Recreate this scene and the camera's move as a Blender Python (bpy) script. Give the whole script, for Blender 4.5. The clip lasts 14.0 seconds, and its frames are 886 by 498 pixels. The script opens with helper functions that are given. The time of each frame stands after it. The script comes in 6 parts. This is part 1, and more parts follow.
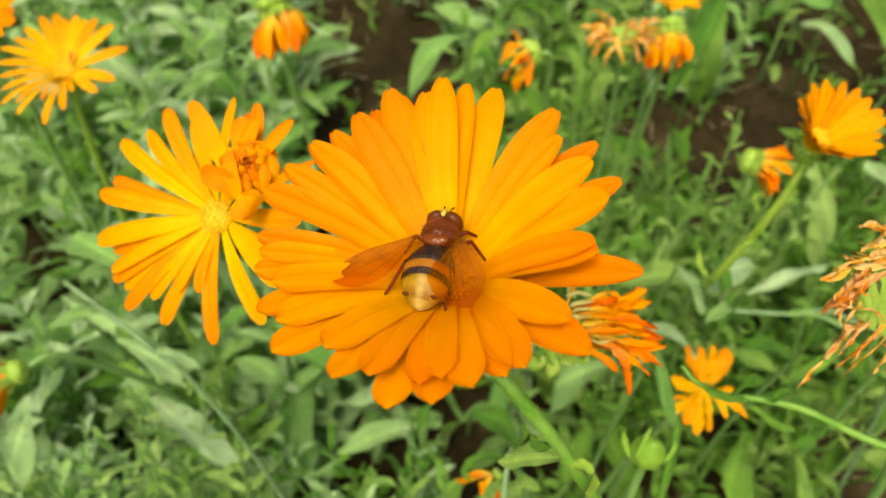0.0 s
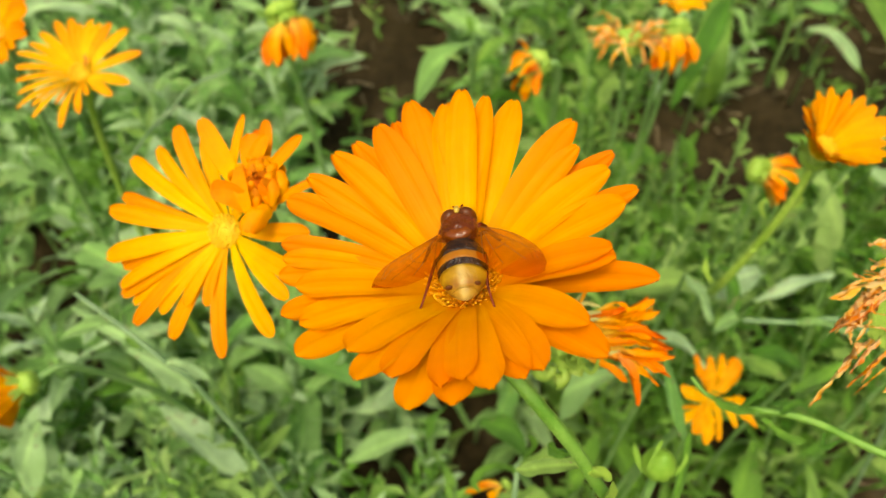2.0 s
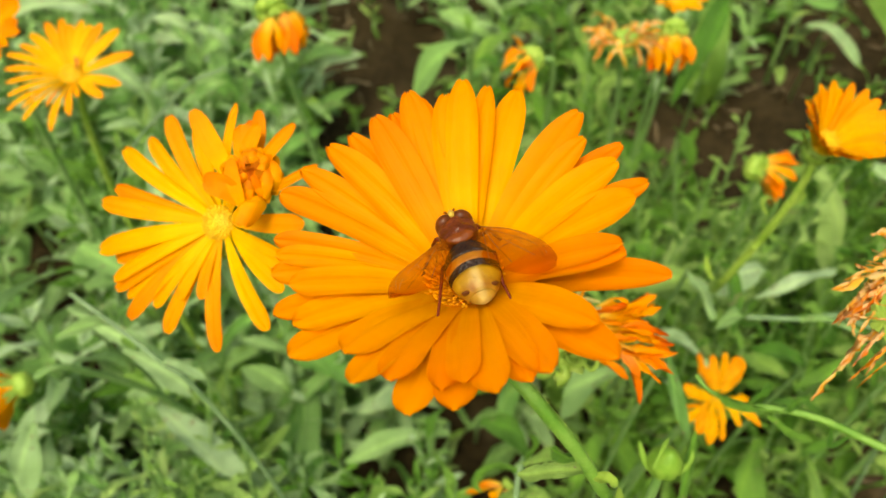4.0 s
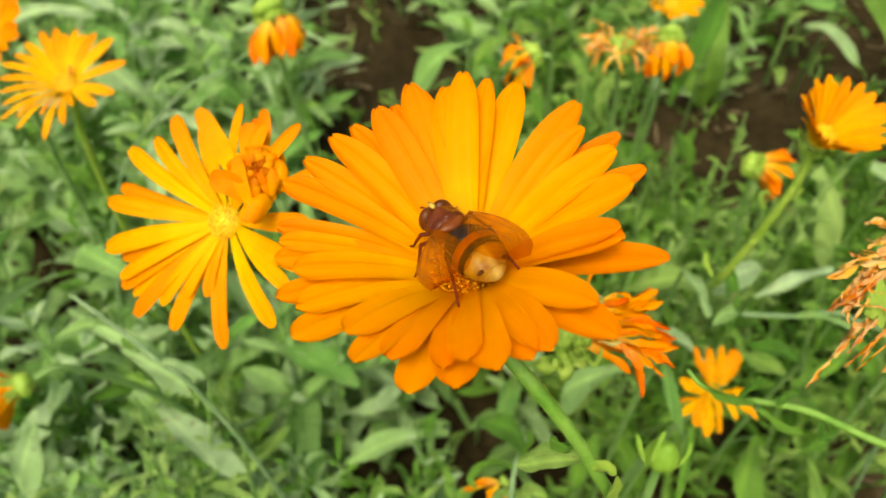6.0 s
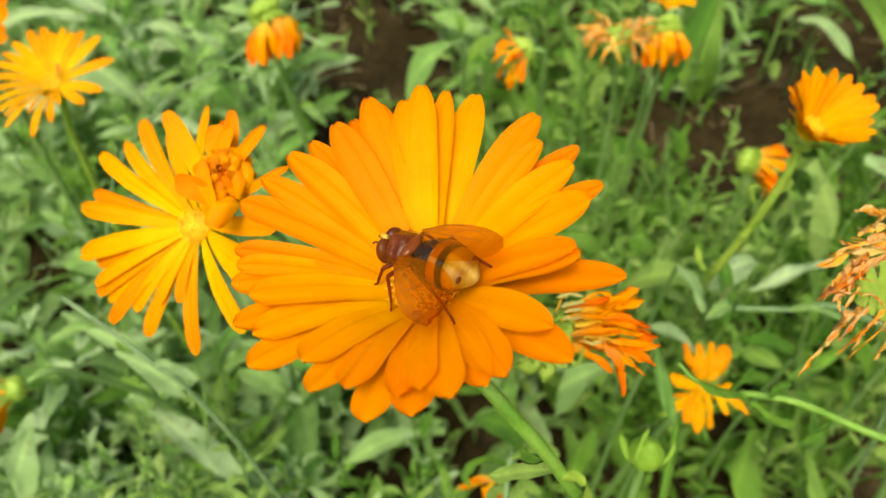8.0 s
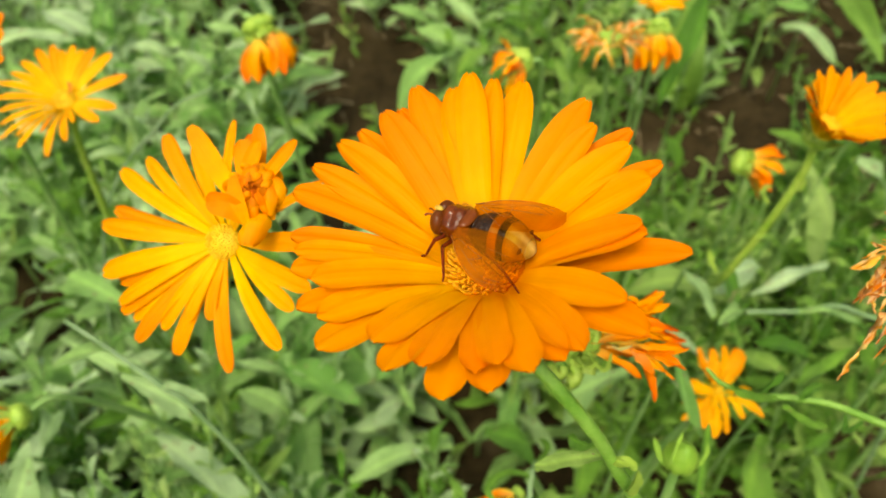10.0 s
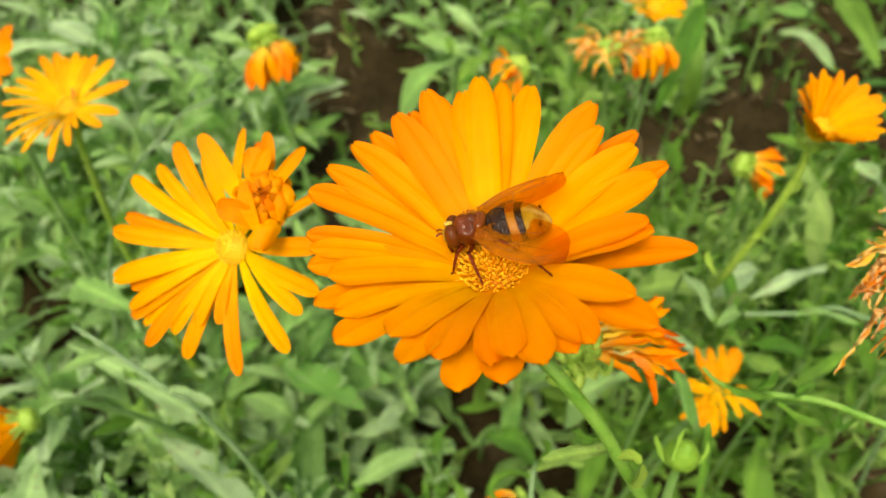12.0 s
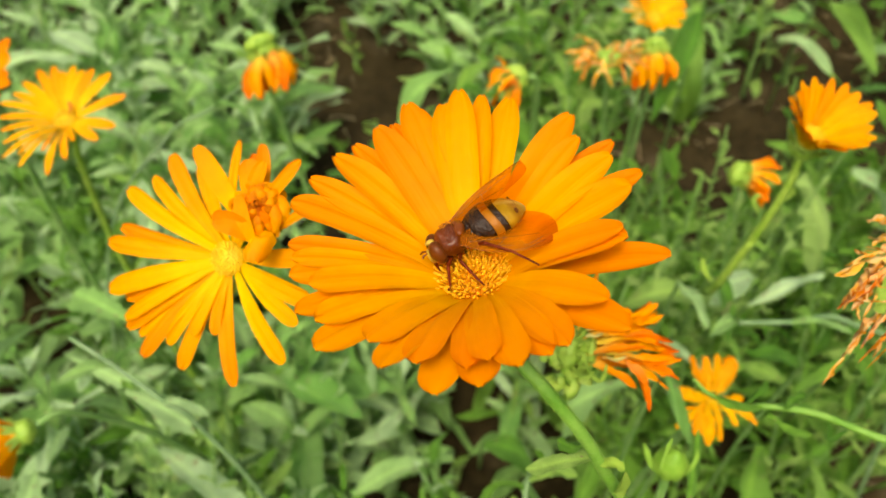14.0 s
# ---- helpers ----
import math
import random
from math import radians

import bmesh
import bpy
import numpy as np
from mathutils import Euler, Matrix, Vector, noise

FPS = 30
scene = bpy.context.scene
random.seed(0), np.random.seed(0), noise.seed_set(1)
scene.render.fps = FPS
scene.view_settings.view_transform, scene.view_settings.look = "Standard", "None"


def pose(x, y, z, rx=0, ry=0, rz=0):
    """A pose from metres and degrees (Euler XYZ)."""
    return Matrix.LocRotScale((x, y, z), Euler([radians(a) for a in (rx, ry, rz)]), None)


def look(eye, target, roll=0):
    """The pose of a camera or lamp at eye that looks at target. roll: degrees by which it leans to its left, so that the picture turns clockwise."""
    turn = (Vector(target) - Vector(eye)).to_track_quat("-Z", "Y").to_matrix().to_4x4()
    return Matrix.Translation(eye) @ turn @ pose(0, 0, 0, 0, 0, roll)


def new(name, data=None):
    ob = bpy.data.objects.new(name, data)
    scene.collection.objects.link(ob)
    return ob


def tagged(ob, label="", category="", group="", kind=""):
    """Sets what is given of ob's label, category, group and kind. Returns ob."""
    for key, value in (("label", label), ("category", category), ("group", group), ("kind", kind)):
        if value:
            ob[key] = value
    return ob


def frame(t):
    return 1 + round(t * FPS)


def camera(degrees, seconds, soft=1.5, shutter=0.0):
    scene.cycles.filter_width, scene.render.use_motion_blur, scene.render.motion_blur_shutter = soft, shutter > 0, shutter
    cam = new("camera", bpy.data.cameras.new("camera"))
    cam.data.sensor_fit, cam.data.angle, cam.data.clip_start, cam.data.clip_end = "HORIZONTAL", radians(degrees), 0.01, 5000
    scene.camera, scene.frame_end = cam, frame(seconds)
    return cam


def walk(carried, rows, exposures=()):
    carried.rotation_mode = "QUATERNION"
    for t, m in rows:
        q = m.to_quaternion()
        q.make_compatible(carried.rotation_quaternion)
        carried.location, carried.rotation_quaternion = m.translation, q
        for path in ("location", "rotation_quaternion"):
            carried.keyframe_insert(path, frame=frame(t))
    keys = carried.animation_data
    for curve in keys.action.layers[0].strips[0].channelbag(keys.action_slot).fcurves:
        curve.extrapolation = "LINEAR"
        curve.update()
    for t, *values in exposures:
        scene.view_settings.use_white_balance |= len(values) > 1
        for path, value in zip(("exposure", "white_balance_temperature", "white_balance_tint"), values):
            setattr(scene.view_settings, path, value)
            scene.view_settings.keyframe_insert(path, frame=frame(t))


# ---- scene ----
cam = camera(63.0, 14.0, soft=1.6)
PATH = [
    (0, 0.00000, 0.00000, 0.58000, 42.000, -0.000, -0.000),
    (0.5, 0.00090, -0.00006, 0.58034, 42.218, 0.014, 0.031),
    (1, 0.00204, 0.00018, 0.58237, 42.384, 0.144, 0.009),
    (1.5, -0.00026, 0.00076, 0.58175, 42.286, 0.277, 0.243),
    (2, -0.00117, 0.00114, 0.58233, 42.364, 0.452, 0.139),
    (2.5, -0.00142, 0.00292, 0.58298, 42.401, 0.539, 0.079),
    (3, -0.00135, 0.00315, 0.58144, 42.331, 0.550, -0.105),
    (5.5, -0.00141, 0.00086, 0.57830, 42.471, 0.819, -0.120),
    (6, 0.00189, -0.00009, 0.57895, 42.677, 1.021, -0.191),
    (6.5, 0.00408, 0.00084, 0.57864, 42.851, 0.991, -0.425),
    (7, 0.00786, 0.00058, 0.57955, 42.709, 1.249, -0.311),
    (7.5, 0.00670, -0.00050, 0.57882, 42.546, 1.402, -0.382),
    (10, -0.00709, 0.00116, 0.57554, 43.697, 1.569, -2.911),
    (10.5, -0.00999, -0.00021, 0.57625, 43.744, 1.710, -2.835),
    (11, -0.01037, -0.00077, 0.57601, 43.783, 1.834, -2.826),
    (11.5, -0.00773, -0.00116, 0.57683, 43.905, 1.856, -3.120),
    (12, -0.00687, -0.00316, 0.57823, 44.287, 1.932, -3.014),
    (12.5, -0.00469, -0.00349, 0.57891, 44.303, 2.156, -2.988),
    (13, -0.00261, -0.00274, 0.58126, 44.704, 2.204, -3.124),
    (13.5, -0.00163, -0.00327, 0.58106, 44.694, 2.245, -3.084),
    (14, -0.00291, -0.00248, 0.58032, 44.700, 2.268, -2.991),
]
walk(cam, [(t, pose(*v)) for t, *v in PATH], [(0.0, 0.44, 7100, 4), (14.0, 0.48, 7100, 4)])
cam.data.dof.use_dof = True
cam.data.dof.focus_distance = 0.131
cam.data.dof.aperture_fstop = 19.5

# ---- light: a bright overcast day ----
world = bpy.data.worlds.new("overcast_sky")
scene.world = world
world.use_nodes = True
wn = world.node_tree
sky = wn.nodes.new("ShaderNodeTexSky")
sky.sky_type, sky.sun_disc = "NISHITA", False
sky.sun_elevation, sky.sun_rotation = radians(58), radians(200)
sky.air_density, sky.dust_density, sky.ozone_density = 1.0, 7.0, 0.6
wn.links.new(sky.outputs[0], wn.nodes["Background"].inputs[0])
wn.nodes["Background"].inputs[1].default_value = 0.13
sun = new("sun", bpy.data.lights.new("sun", "SUN"))
sun.data.energy, sun.data.angle, sun.data.color = 1.3, radians(25), (1.0, 0.95, 0.86)
sun.matrix_basis = look((-0.3, -1.0, 2.0), (0, 0, 0))


# ---- materials ----
def nodes_of(name):
    m = bpy.data.materials.new(name)
    m.use_nodes = True
    t = m.node_tree
    return m, t.nodes, t.links, t.nodes["Principled BSDF"]


def ramp(n, stops):
    r = n.new("ShaderNodeValToRGB")
    e = r.color_ramp.elements
    while len(e) < len(stops):
        e.new(0.5)
    for k, (p, c) in zip(e, stops):
        k.position, k.color = p, (*c, 1)
    return r


def noise_tex(n, l, coord, scale, detail=3, vec=None):
    t = n.new("ShaderNodeTexNoise")
    t.inputs["Scale"].default_value, t.inputs["Detail"].default_value = scale, detail
    if vec:
        mp = n.new("ShaderNodeMapping")
        mp.inputs["Scale"].default_value = vec
        l.new(coord, mp.inputs[0])
        coord = mp.outputs[0]
    l.new(coord, t.inputs["Vector"])
    return t


def mix(n, l, a, b, f, mode="MIX"):
    x = n.new("ShaderNodeMix")
    x.data_type, x.blend_type = "RGBA", mode
    for sock, v in ((x.inputs[0], f), (x.inputs[6], a), (x.inputs[7], b)):
        if isinstance(v, bpy.types.NodeSocket):
            l.new(v, sock)
        else:
            sock.default_value = v if isinstance(v, (int, float)) else (*v, 1)
    return x.outputs[2]


def bump(n, l, height, strength, dist, p):
    b = n.new("ShaderNodeBump")
    b.inputs["Strength"].default_value, b.inputs["Distance"].default_value = strength, dist
    l.new(height, b.inputs["Height"])
    l.new(b.outputs[0], p.inputs["Normal"])
    return b


def thin(n, l, p, colour, share):
    """Lets part of the light through a petal or leaf."""
    tr = n.new("ShaderNodeBsdfTranslucent")
    l.new(colour, tr.inputs[0])
    m = n.new("ShaderNodeMixShader")
    m.inputs[0].default_value = share
    l.new(p.outputs[0], m.inputs[1])
    l.new(tr.outputs[0], m.inputs[2])
    out = [k for k in n if k.type == "OUTPUT_MATERIAL"][0]
    l.new(m.outputs[0], out.inputs[0])


def petal_material(name, inner, middle, outer, spread=0.12, share=0.14, dry=0.0):
    m, n, l, p = nodes_of(name)
    tc = n.new("ShaderNodeTexCoord")
    sep = n.new("ShaderNodeSeparateXYZ")
    l.new(tc.outputs["Object"], sep.inputs[0])
    r = ramp(n, [(0.0, inner), (0.45, middle), (0.95, outer)])
    l.new(sep.outputs[0], r.inputs[0])
    vein = noise_tex(n, l, tc.outputs["Object"], 1.0, 4, (1.2, 22, 1))
    vr = ramp(n, [(0.3, (0.95, 0.90, 0.9)), (0.65, (1.02, 1.03, 1.0))])
    l.new(vein.outputs[0], vr.inputs[0])
    col = mix(n, l, r.outputs[0], vr.outputs[0], 0.25, "MULTIPLY")
    info = n.new("ShaderNodeObjectInfo")
    rr = ramp(n, [(0.0, (1 - spread * 0.5, 1 - spread * 2.2, 1)), (1.0, (1.0, 1 + spread, 1))])
    l.new(info.outputs["Random"], rr.inputs[0])
    col = mix(n, l, col, rr.outputs[0], 1.0, "MULTIPLY")
    big = noise_tex(n, l, tc.outputs["Object"], 5.0, 2)
    br = ramp(n, [(0.3, (0.93, 0.9, 0.9)), (0.7, (1.0, 1.03, 1.0))])
    l.new(big.outputs[0], br.inputs[0])
    col = mix(n, l, col, br.outputs[0], 1.0, "MULTIPLY")
    if dry:
        w = noise_tex(n, l, tc.outputs["Object"], 3.5, 4, (1, 5, 1))
        wr = ramp(n, [(0.46, (0, 0, 0)), (0.62, (1, 1, 1))])
        l.new(w.outputs[0], wr.inputs[0])
        f = n.new("ShaderNodeMath")
        f.operation = "MULTIPLY"
        f.inputs[1].default_value = dry
        l.new(wr.outputs[0], f.inputs[0])
        col = mix(n, l, col, (0.82, 0.62, 0.30), f.outputs[0])
    l.new(col, p.inputs["Base Color"])
    p.inputs["Roughness"].default_value = 0.65
    p.inputs["Specular IOR Level"].default_value = 0.08
    bump(n, l, vein.outputs[0], 0.10, 0.010, p)
    thin(n, l, p, col, share)
    return m


def leaf_material(name, a, b, c, share=0.28, rough=0.5):
    m, n, l, p = nodes_of(name)
    tc = n.new("ShaderNodeTexCoord")
    info = n.new("ShaderNodeObjectInfo")
    r = ramp(n, [(0.0, a), (0.5, b), (0.97, c), (1.0, (0.30, 0.46, 0.14))])
    l.new(info.outputs["Random"], r.inputs[0])
    blot = noise_tex(n, l, tc.outputs["Object"], 4.0, 4)
    br = ramp(n, [(0.3, (0.72, 0.76, 0.65)), (0.7, (1.12, 1.08, 1.1))])
    l.new(blot.outputs[0], br.inputs[0])
    col = mix(n, l, r.outputs[0], br.outputs[0], 1.0, "MULTIPLY")
    sep = n.new("ShaderNodeSeparateXYZ")
    l.new(tc.outputs["Object"], sep.inputs[0])
    ab = n.new("ShaderNodeMath")
    ab.operation = "ABSOLUTE"
    l.new(sep.outputs[1], ab.inputs[0])
    rib = ramp(n, [(0.0, (1.35, 1.3, 1.25)), (0.035, (1.0, 1.0, 1.0))])
    l.new(ab.outputs[0], rib.inputs[0])
    col = mix(n, l, col, rib.outputs[0], 1.0, "MULTIPLY")
    spot = noise_tex(n, l, tc.outputs["Object"], 9.0, 5)
    sr = ramp(n, [(0.66, (0, 0, 0)), (0.74, (1, 1, 1))])
    l.new(spot.outputs[0], sr.inputs[0])
    col = mix(n, l, col, (0.30, 0.25, 0.12), sr.outputs[0])
    l.new(col, p.inputs["Base Color"])
    p.inputs["Roughness"].default_value = rough
    p.inputs["Specular IOR Level"].default_value = 0.4
    fine = noise_tex(n, l, tc.outputs["Object"], 26.0, 4, (1, 2.5, 1))
    bump(n, l, fine.outputs[0], 0.5, 0.02, p)
    thin(n, l, p, col, share)
    return m


def plain_material(name, a, b, scale, rough, relief=0.3, dist=0.0006, metallic=0.0, spec=0.4, coat=0.0, fine=4):
    m, n, l, p = nodes_of(name)
    tc = n.new("ShaderNodeTexCoord")
    t = noise_tex(n, l, tc.outputs["Object"], scale, 5)
    r = ramp(n, [(0.32, a), (0.68, b)])
    l.new(t.outputs[0], r.inputs[0])
    l.new(r.outputs[0], p.inputs["Base Color"])
    p.inputs["Roughness"].default_value, p.inputs["Metallic"].default_value = rough, metallic
    p.inputs["Specular IOR Level"].default_value = spec
    p.inputs["Coat Weight"].default_value = coat
    p.inputs["Coat Roughness"].default_value = 0.25
    t2 = noise_tex(n, l, tc.outputs["Object"], scale * fine, 4)
    bump(n, l, t2.outputs[0], relief, dist, p)
    return m


PETAL = petal_material("orange_petal", (0.81, 0.388, 0.004), (0.81, 0.310, 0.002), (0.81, 0.254, 0.001))
PETAL_YELLOW = petal_material("golden_petal", (0.82, 0.475, 0.006), (0.82, 0.375, 0.003), (0.82, 0.30, 0.002))
PETAL_PALE = petal_material("pale_golden_petal", (0.88, 0.54, 0.012), (0.88, 0.43, 0.006), (0.88, 0.35, 0.004))
PETAL_DEEP = petal_material("deep_orange_petal", (0.93, 0.43, 0.005), (0.91, 0.32, 0.004), (0.88, 0.24, 0.003))
BROWN_PETAL = petal_material("russet_petal", (0.85, 0.36, 0.006), (0.75, 0.24, 0.005), (0.62, 0.15, 0.004))
PETAL_WILT = petal_material("wilting_petal", (0.92, 0.62, 0.08), (0.94, 0.36, 0.004), (0.92, 0.24, 0.002), spread=0.2)
PETAL_DRY = petal_material("dried_petal", (0.82, 0.46, 0.03), (0.84, 0.33, 0.006), (0.62, 0.20, 0.004), spread=0.2, dry=0.7)
DISC = plain_material("disc_floret", (0.86, 0.39, 0.006), (0.90, 0.50, 0.012), 300, 0.6, 0.4)
DISC_BASE = plain_material("disc_base", (0.80, 0.31, 0.005), (0.86, 0.40, 0.008), 400, 0.7, 0.4)
DISC_YELLOW = plain_material("yellow_disc", (0.74, 0.46, 0.008), (0.88, 0.62, 0.02), 350, 0.6, 0.5)
BROWN_FLORET = plain_material("brown_floret", (0.45, 0.11, 0.01), (0.70, 0.24, 0.02), 300, 0.6, 0.4)
STEM = plain_material("green_stem", (0.12, 0.29, 0.024), (0.22, 0.41, 0.06), 160, 0.5, 0.6, 0.0008)
STEM_FAR = plain_material("pale_green_stem", (0.15, 0.31, 0.06), (0.26, 0.42, 0.13), 90, 0.55, 0.5, 0.0008)
CALYX = plain_material("fresh_calyx", (0.22, 0.40, 0.03), (0.40, 0.55, 0.085), 220, 0.5, 0.6)
BUD_GREEN = plain_material("bud_green", (0.16, 0.33, 0.022), (0.25, 0.42, 0.045), 220, 0.5, 0.4)
GREY_STEM = plain_material("grey_green_stem", (0.13, 0.25, 0.08), (0.24, 0.36, 0.17), 90, 0.6, 0.5, 0.0008)
LEAF_GREY = leaf_material("grey_green_leaf", (0.19, 0.43, 0.080), (0.33, 0.57, 0.17), (0.50, 0.71, 0.38), rough=0.42)
LEAF_FRESH = leaf_material("fresh_green_leaf", (0.090, 0.25, 0.020), (0.175, 0.375, 0.040), (0.31, 0.50, 0.11))

LEAF_BRIGHT = leaf_material("light_green_leaf", (0.15, 0.36, 0.035), (0.27, 0.50, 0.08), (0.42, 0.62, 0.18))
LEAF_PALE = leaf_material("pale_silvery_leaf", (0.30, 0.50, 0.19), (0.37, 0.57, 0.25), (0.43, 0.63, 0.32), rough=0.45)


def soil_material():
    m, n, l, p = nodes_of("damp_soil")
    tc = n.new("ShaderNodeTexCoord")
    a = noise_tex(n, l, tc.outputs["Object"], 9, 8)
    r = ramp(n, [(0.3, (0.024, 0.017, 0.006)), (0.55, (0.046, 0.033, 0.013)), (0.75, (0.12, 0.092, 0.05))])
    l.new(a.outputs[0], r.inputs[0])
    b = noise_tex(n, l, tc.outputs["Object"], 90, 6)
    br = ramp(n, [(0.3, (0.55, 0.55, 0.55)), (0.7, (1.2, 1.2, 1.2))])
    l.new(b.outputs[0], br.inputs[0])
    col = mix(n, l, r.outputs[0], br.outputs[0], 1.0, "MULTIPLY")
    l.new(col, p.inputs["Base Color"])
    p.inputs["Roughness"].default_value = 0.95
    p.inputs["Specular IOR Level"].default_value = 0.1
    bump(n, l, b.outputs[0], 0.9, 0.008, p)
    return m


SOIL = soil_material()
LITTER = plain_material("dry_stalk", (0.16, 0.11, 0.05), (0.38, 0.30, 0.16), 60, 0.7, 0.4)
STRAW = petal_material("straw_petal", (0.80, 0.60, 0.13), (0.80, 0.48, 0.06), (0.80, 0.34, 0.015), spread=0.05, dry=0.6)
CREAM = plain_material("cream_style", (0.52, 0.48, 0.11), (0.68, 0.64, 0.24), 300, 0.55, 0.4)


# ---- shapes ----
def world_of(ob):
    return (world_of(ob.parent) if ob.parent else Matrix()) @ ob.matrix_basis


def mesh_of(name, bm, material, smooth=True):
    me = bpy.data.meshes.new(name)
    bm.normal_update()
    bm.to_mesh(me)
    bm.free()
    for f in me.polygons:
        f.use_smooth = smooth
    me.materials.append(material)
    return me


def put(name, me, parent, m, label=""):
    """A mesh at the world pose m, as a part of parent."""
    ob = new(name, me)
    if parent:
        ob.parent = parent
        ob.matrix_basis = world_of(parent).inverted() @ m
    else:
        ob.matrix_basis = m
    if label:
        ob["label"] = label
    return ob


def part(name, bm, material, parent, label="", m=None):
    return put(name, mesh_of(name, bm, material), parent, m if m else Matrix(), label)


def thing(name, at, label, category, group=""):
    ob = new(name)
    ob.empty_display_size = 0.01
    ob.location = at
    ob.matrix_basis = Matrix.Translation(at)
    return tagged(ob, label, category, group)


def grid(bm, rows):
    """Faces over rows of points."""
    vs = [[bm.verts.new(p) for p in row] for row in rows]
    for a, b in zip(vs, vs[1:]):
        for i in range(len(a) - 1):
            bm.faces.new((a[i], a[i + 1], b[i + 1], b[i]))
    return vs


def smooth_path(points, steps=6):
    ps = [Vector(p) for p in points]
    ps = [ps[0] * 2 - ps[1]] + ps + [ps[-1] * 2 - ps[-2]]
    out = []
    for i in range(1, len(ps) - 2):
        a, b, c, d = ps[i - 1:i + 3]
        for k in range(steps):
            u = k / steps
            out.append(0.5 * (2 * b + (c - a) * u + (2 * a - 5 * b + 4 * c - d) * u * u + (3 * b - a - 3 * c + d) * u ** 3))
    out.append(ps[-2])
    return out


def tube(bm, path, r0, r1, sides=8, ribs=0.0):
    rows = []
    up = Vector((0.3, 0.2, 1)).normalized()
    for i, p in enumerate(path):
        d = (path[min(i + 1, len(path) - 1)] - path[max(i - 1, 0)]).normalized()
        x = d.cross(up)
        if x.length < 0.05:
            x = d.cross(Vector((1, 0, 0)))
        x.normalize()
        y = d.cross(x)
        u = i / (len(path) - 1)
        r = r0 + (r1 - r0) * u
        row = []
        for k in range(sides + 1):
            a = 2 * math.pi * (k % sides) / sides
            q = r * (1 + ribs * (k % 2) + 0.05 * noise.noise(p * 300 + Vector((k % sides, 0, 0))))
            row.append(p + x * q * math.cos(a) + y * q * math.sin(a))
        rows.append(row)
    vs = grid(bm, rows)
    bmesh.ops.remove_doubles(bm, verts=[v for row in vs for v in (row[0], row[-1])], dist=1e-7)
    return vs


def blob(bm, centre, rx, ry, rz, u=14, v=10, wob=0.0, seed=0):
    m = Matrix.Translation(centre) @ Matrix.Diagonal((rx, ry, rz, 1))
    made = bmesh.ops.create_uvsphere(bm, u_segments=u, v_segments=v, radius=1, matrix=m)
    if wob:
        for w in made["verts"]:
            w.co += (w.co - Vector(centre)) * wob * noise.noise(w.co * 900 + Vector((seed, seed, 0)))
    return made["verts"]


def stem(parent, points, r0, r1, material=STEM_FAR, name="stem", label="", ribs=0.0, steps=6):
    bm = bmesh.new()
    base = Vector(points[0])
    tube(bm, [p - base for p in smooth_path(points, steps)], r0, r1, 8, ribs)
    return part(name, bm, material, parent, label, Matrix.Translation(base))


def petal_mesh(name, material, seed, width=0.21, arch=0.05, cup=0.10, twist=0.0, taper=0.35, teeth=True, nx=14, ny=8, tip=0.68, droop=0.05, round_end=2.3):
    """A ray petal, 1 long along x, rounded and finely notched at its tip, with shallow grooves."""
    rnd = random.Random(seed)
    bm = bmesh.new()
    rows = []
    a, b, c = rnd.uniform(-1, 1), rnd.uniform(-1, 1), rnd.uniform(0, 6)
    for i in range(nx + 1):
        u = 1 - (1 - i / nx) ** 1.5
        w = width * (taper + (1 - taper) * math.sin(min(u / 0.66, 1) * math.pi / 2) ** 1.1)
        if u > tip:
            w *= max(0.02, 1 - ((u - tip) / (1.002 - tip)) ** round_end) ** 0.5
        row = []
        for j in range(ny + 1):
            v = j / ny * 2 - 1
            y = v * w / 2
            z = arch * math.sin(math.pi * u) + cup * width * v * v * (0.7 + 0.3 * a) + 0.03 * width * math.cos(v * math.pi * 2.0) * min(1, u * 2)
            z += 0.004 * math.sin(5 * u + c + 1.7 * v) - droop * (0.75 + 0.15 * b) * u ** 4
            x = u
            if teeth and u > 0.95:
                x += 0.007 * math.cos(v * math.pi * 2.0 + 0.6 * a)
            t = twist * u
            row.append((x, y * math.cos(t) - z * math.sin(t) + 0.02 * a * u * u, z * math.cos(t) + y * math.sin(t)))
        rows.append(row)
    grid(bm, rows)
    return mesh_of(name, bm, material)


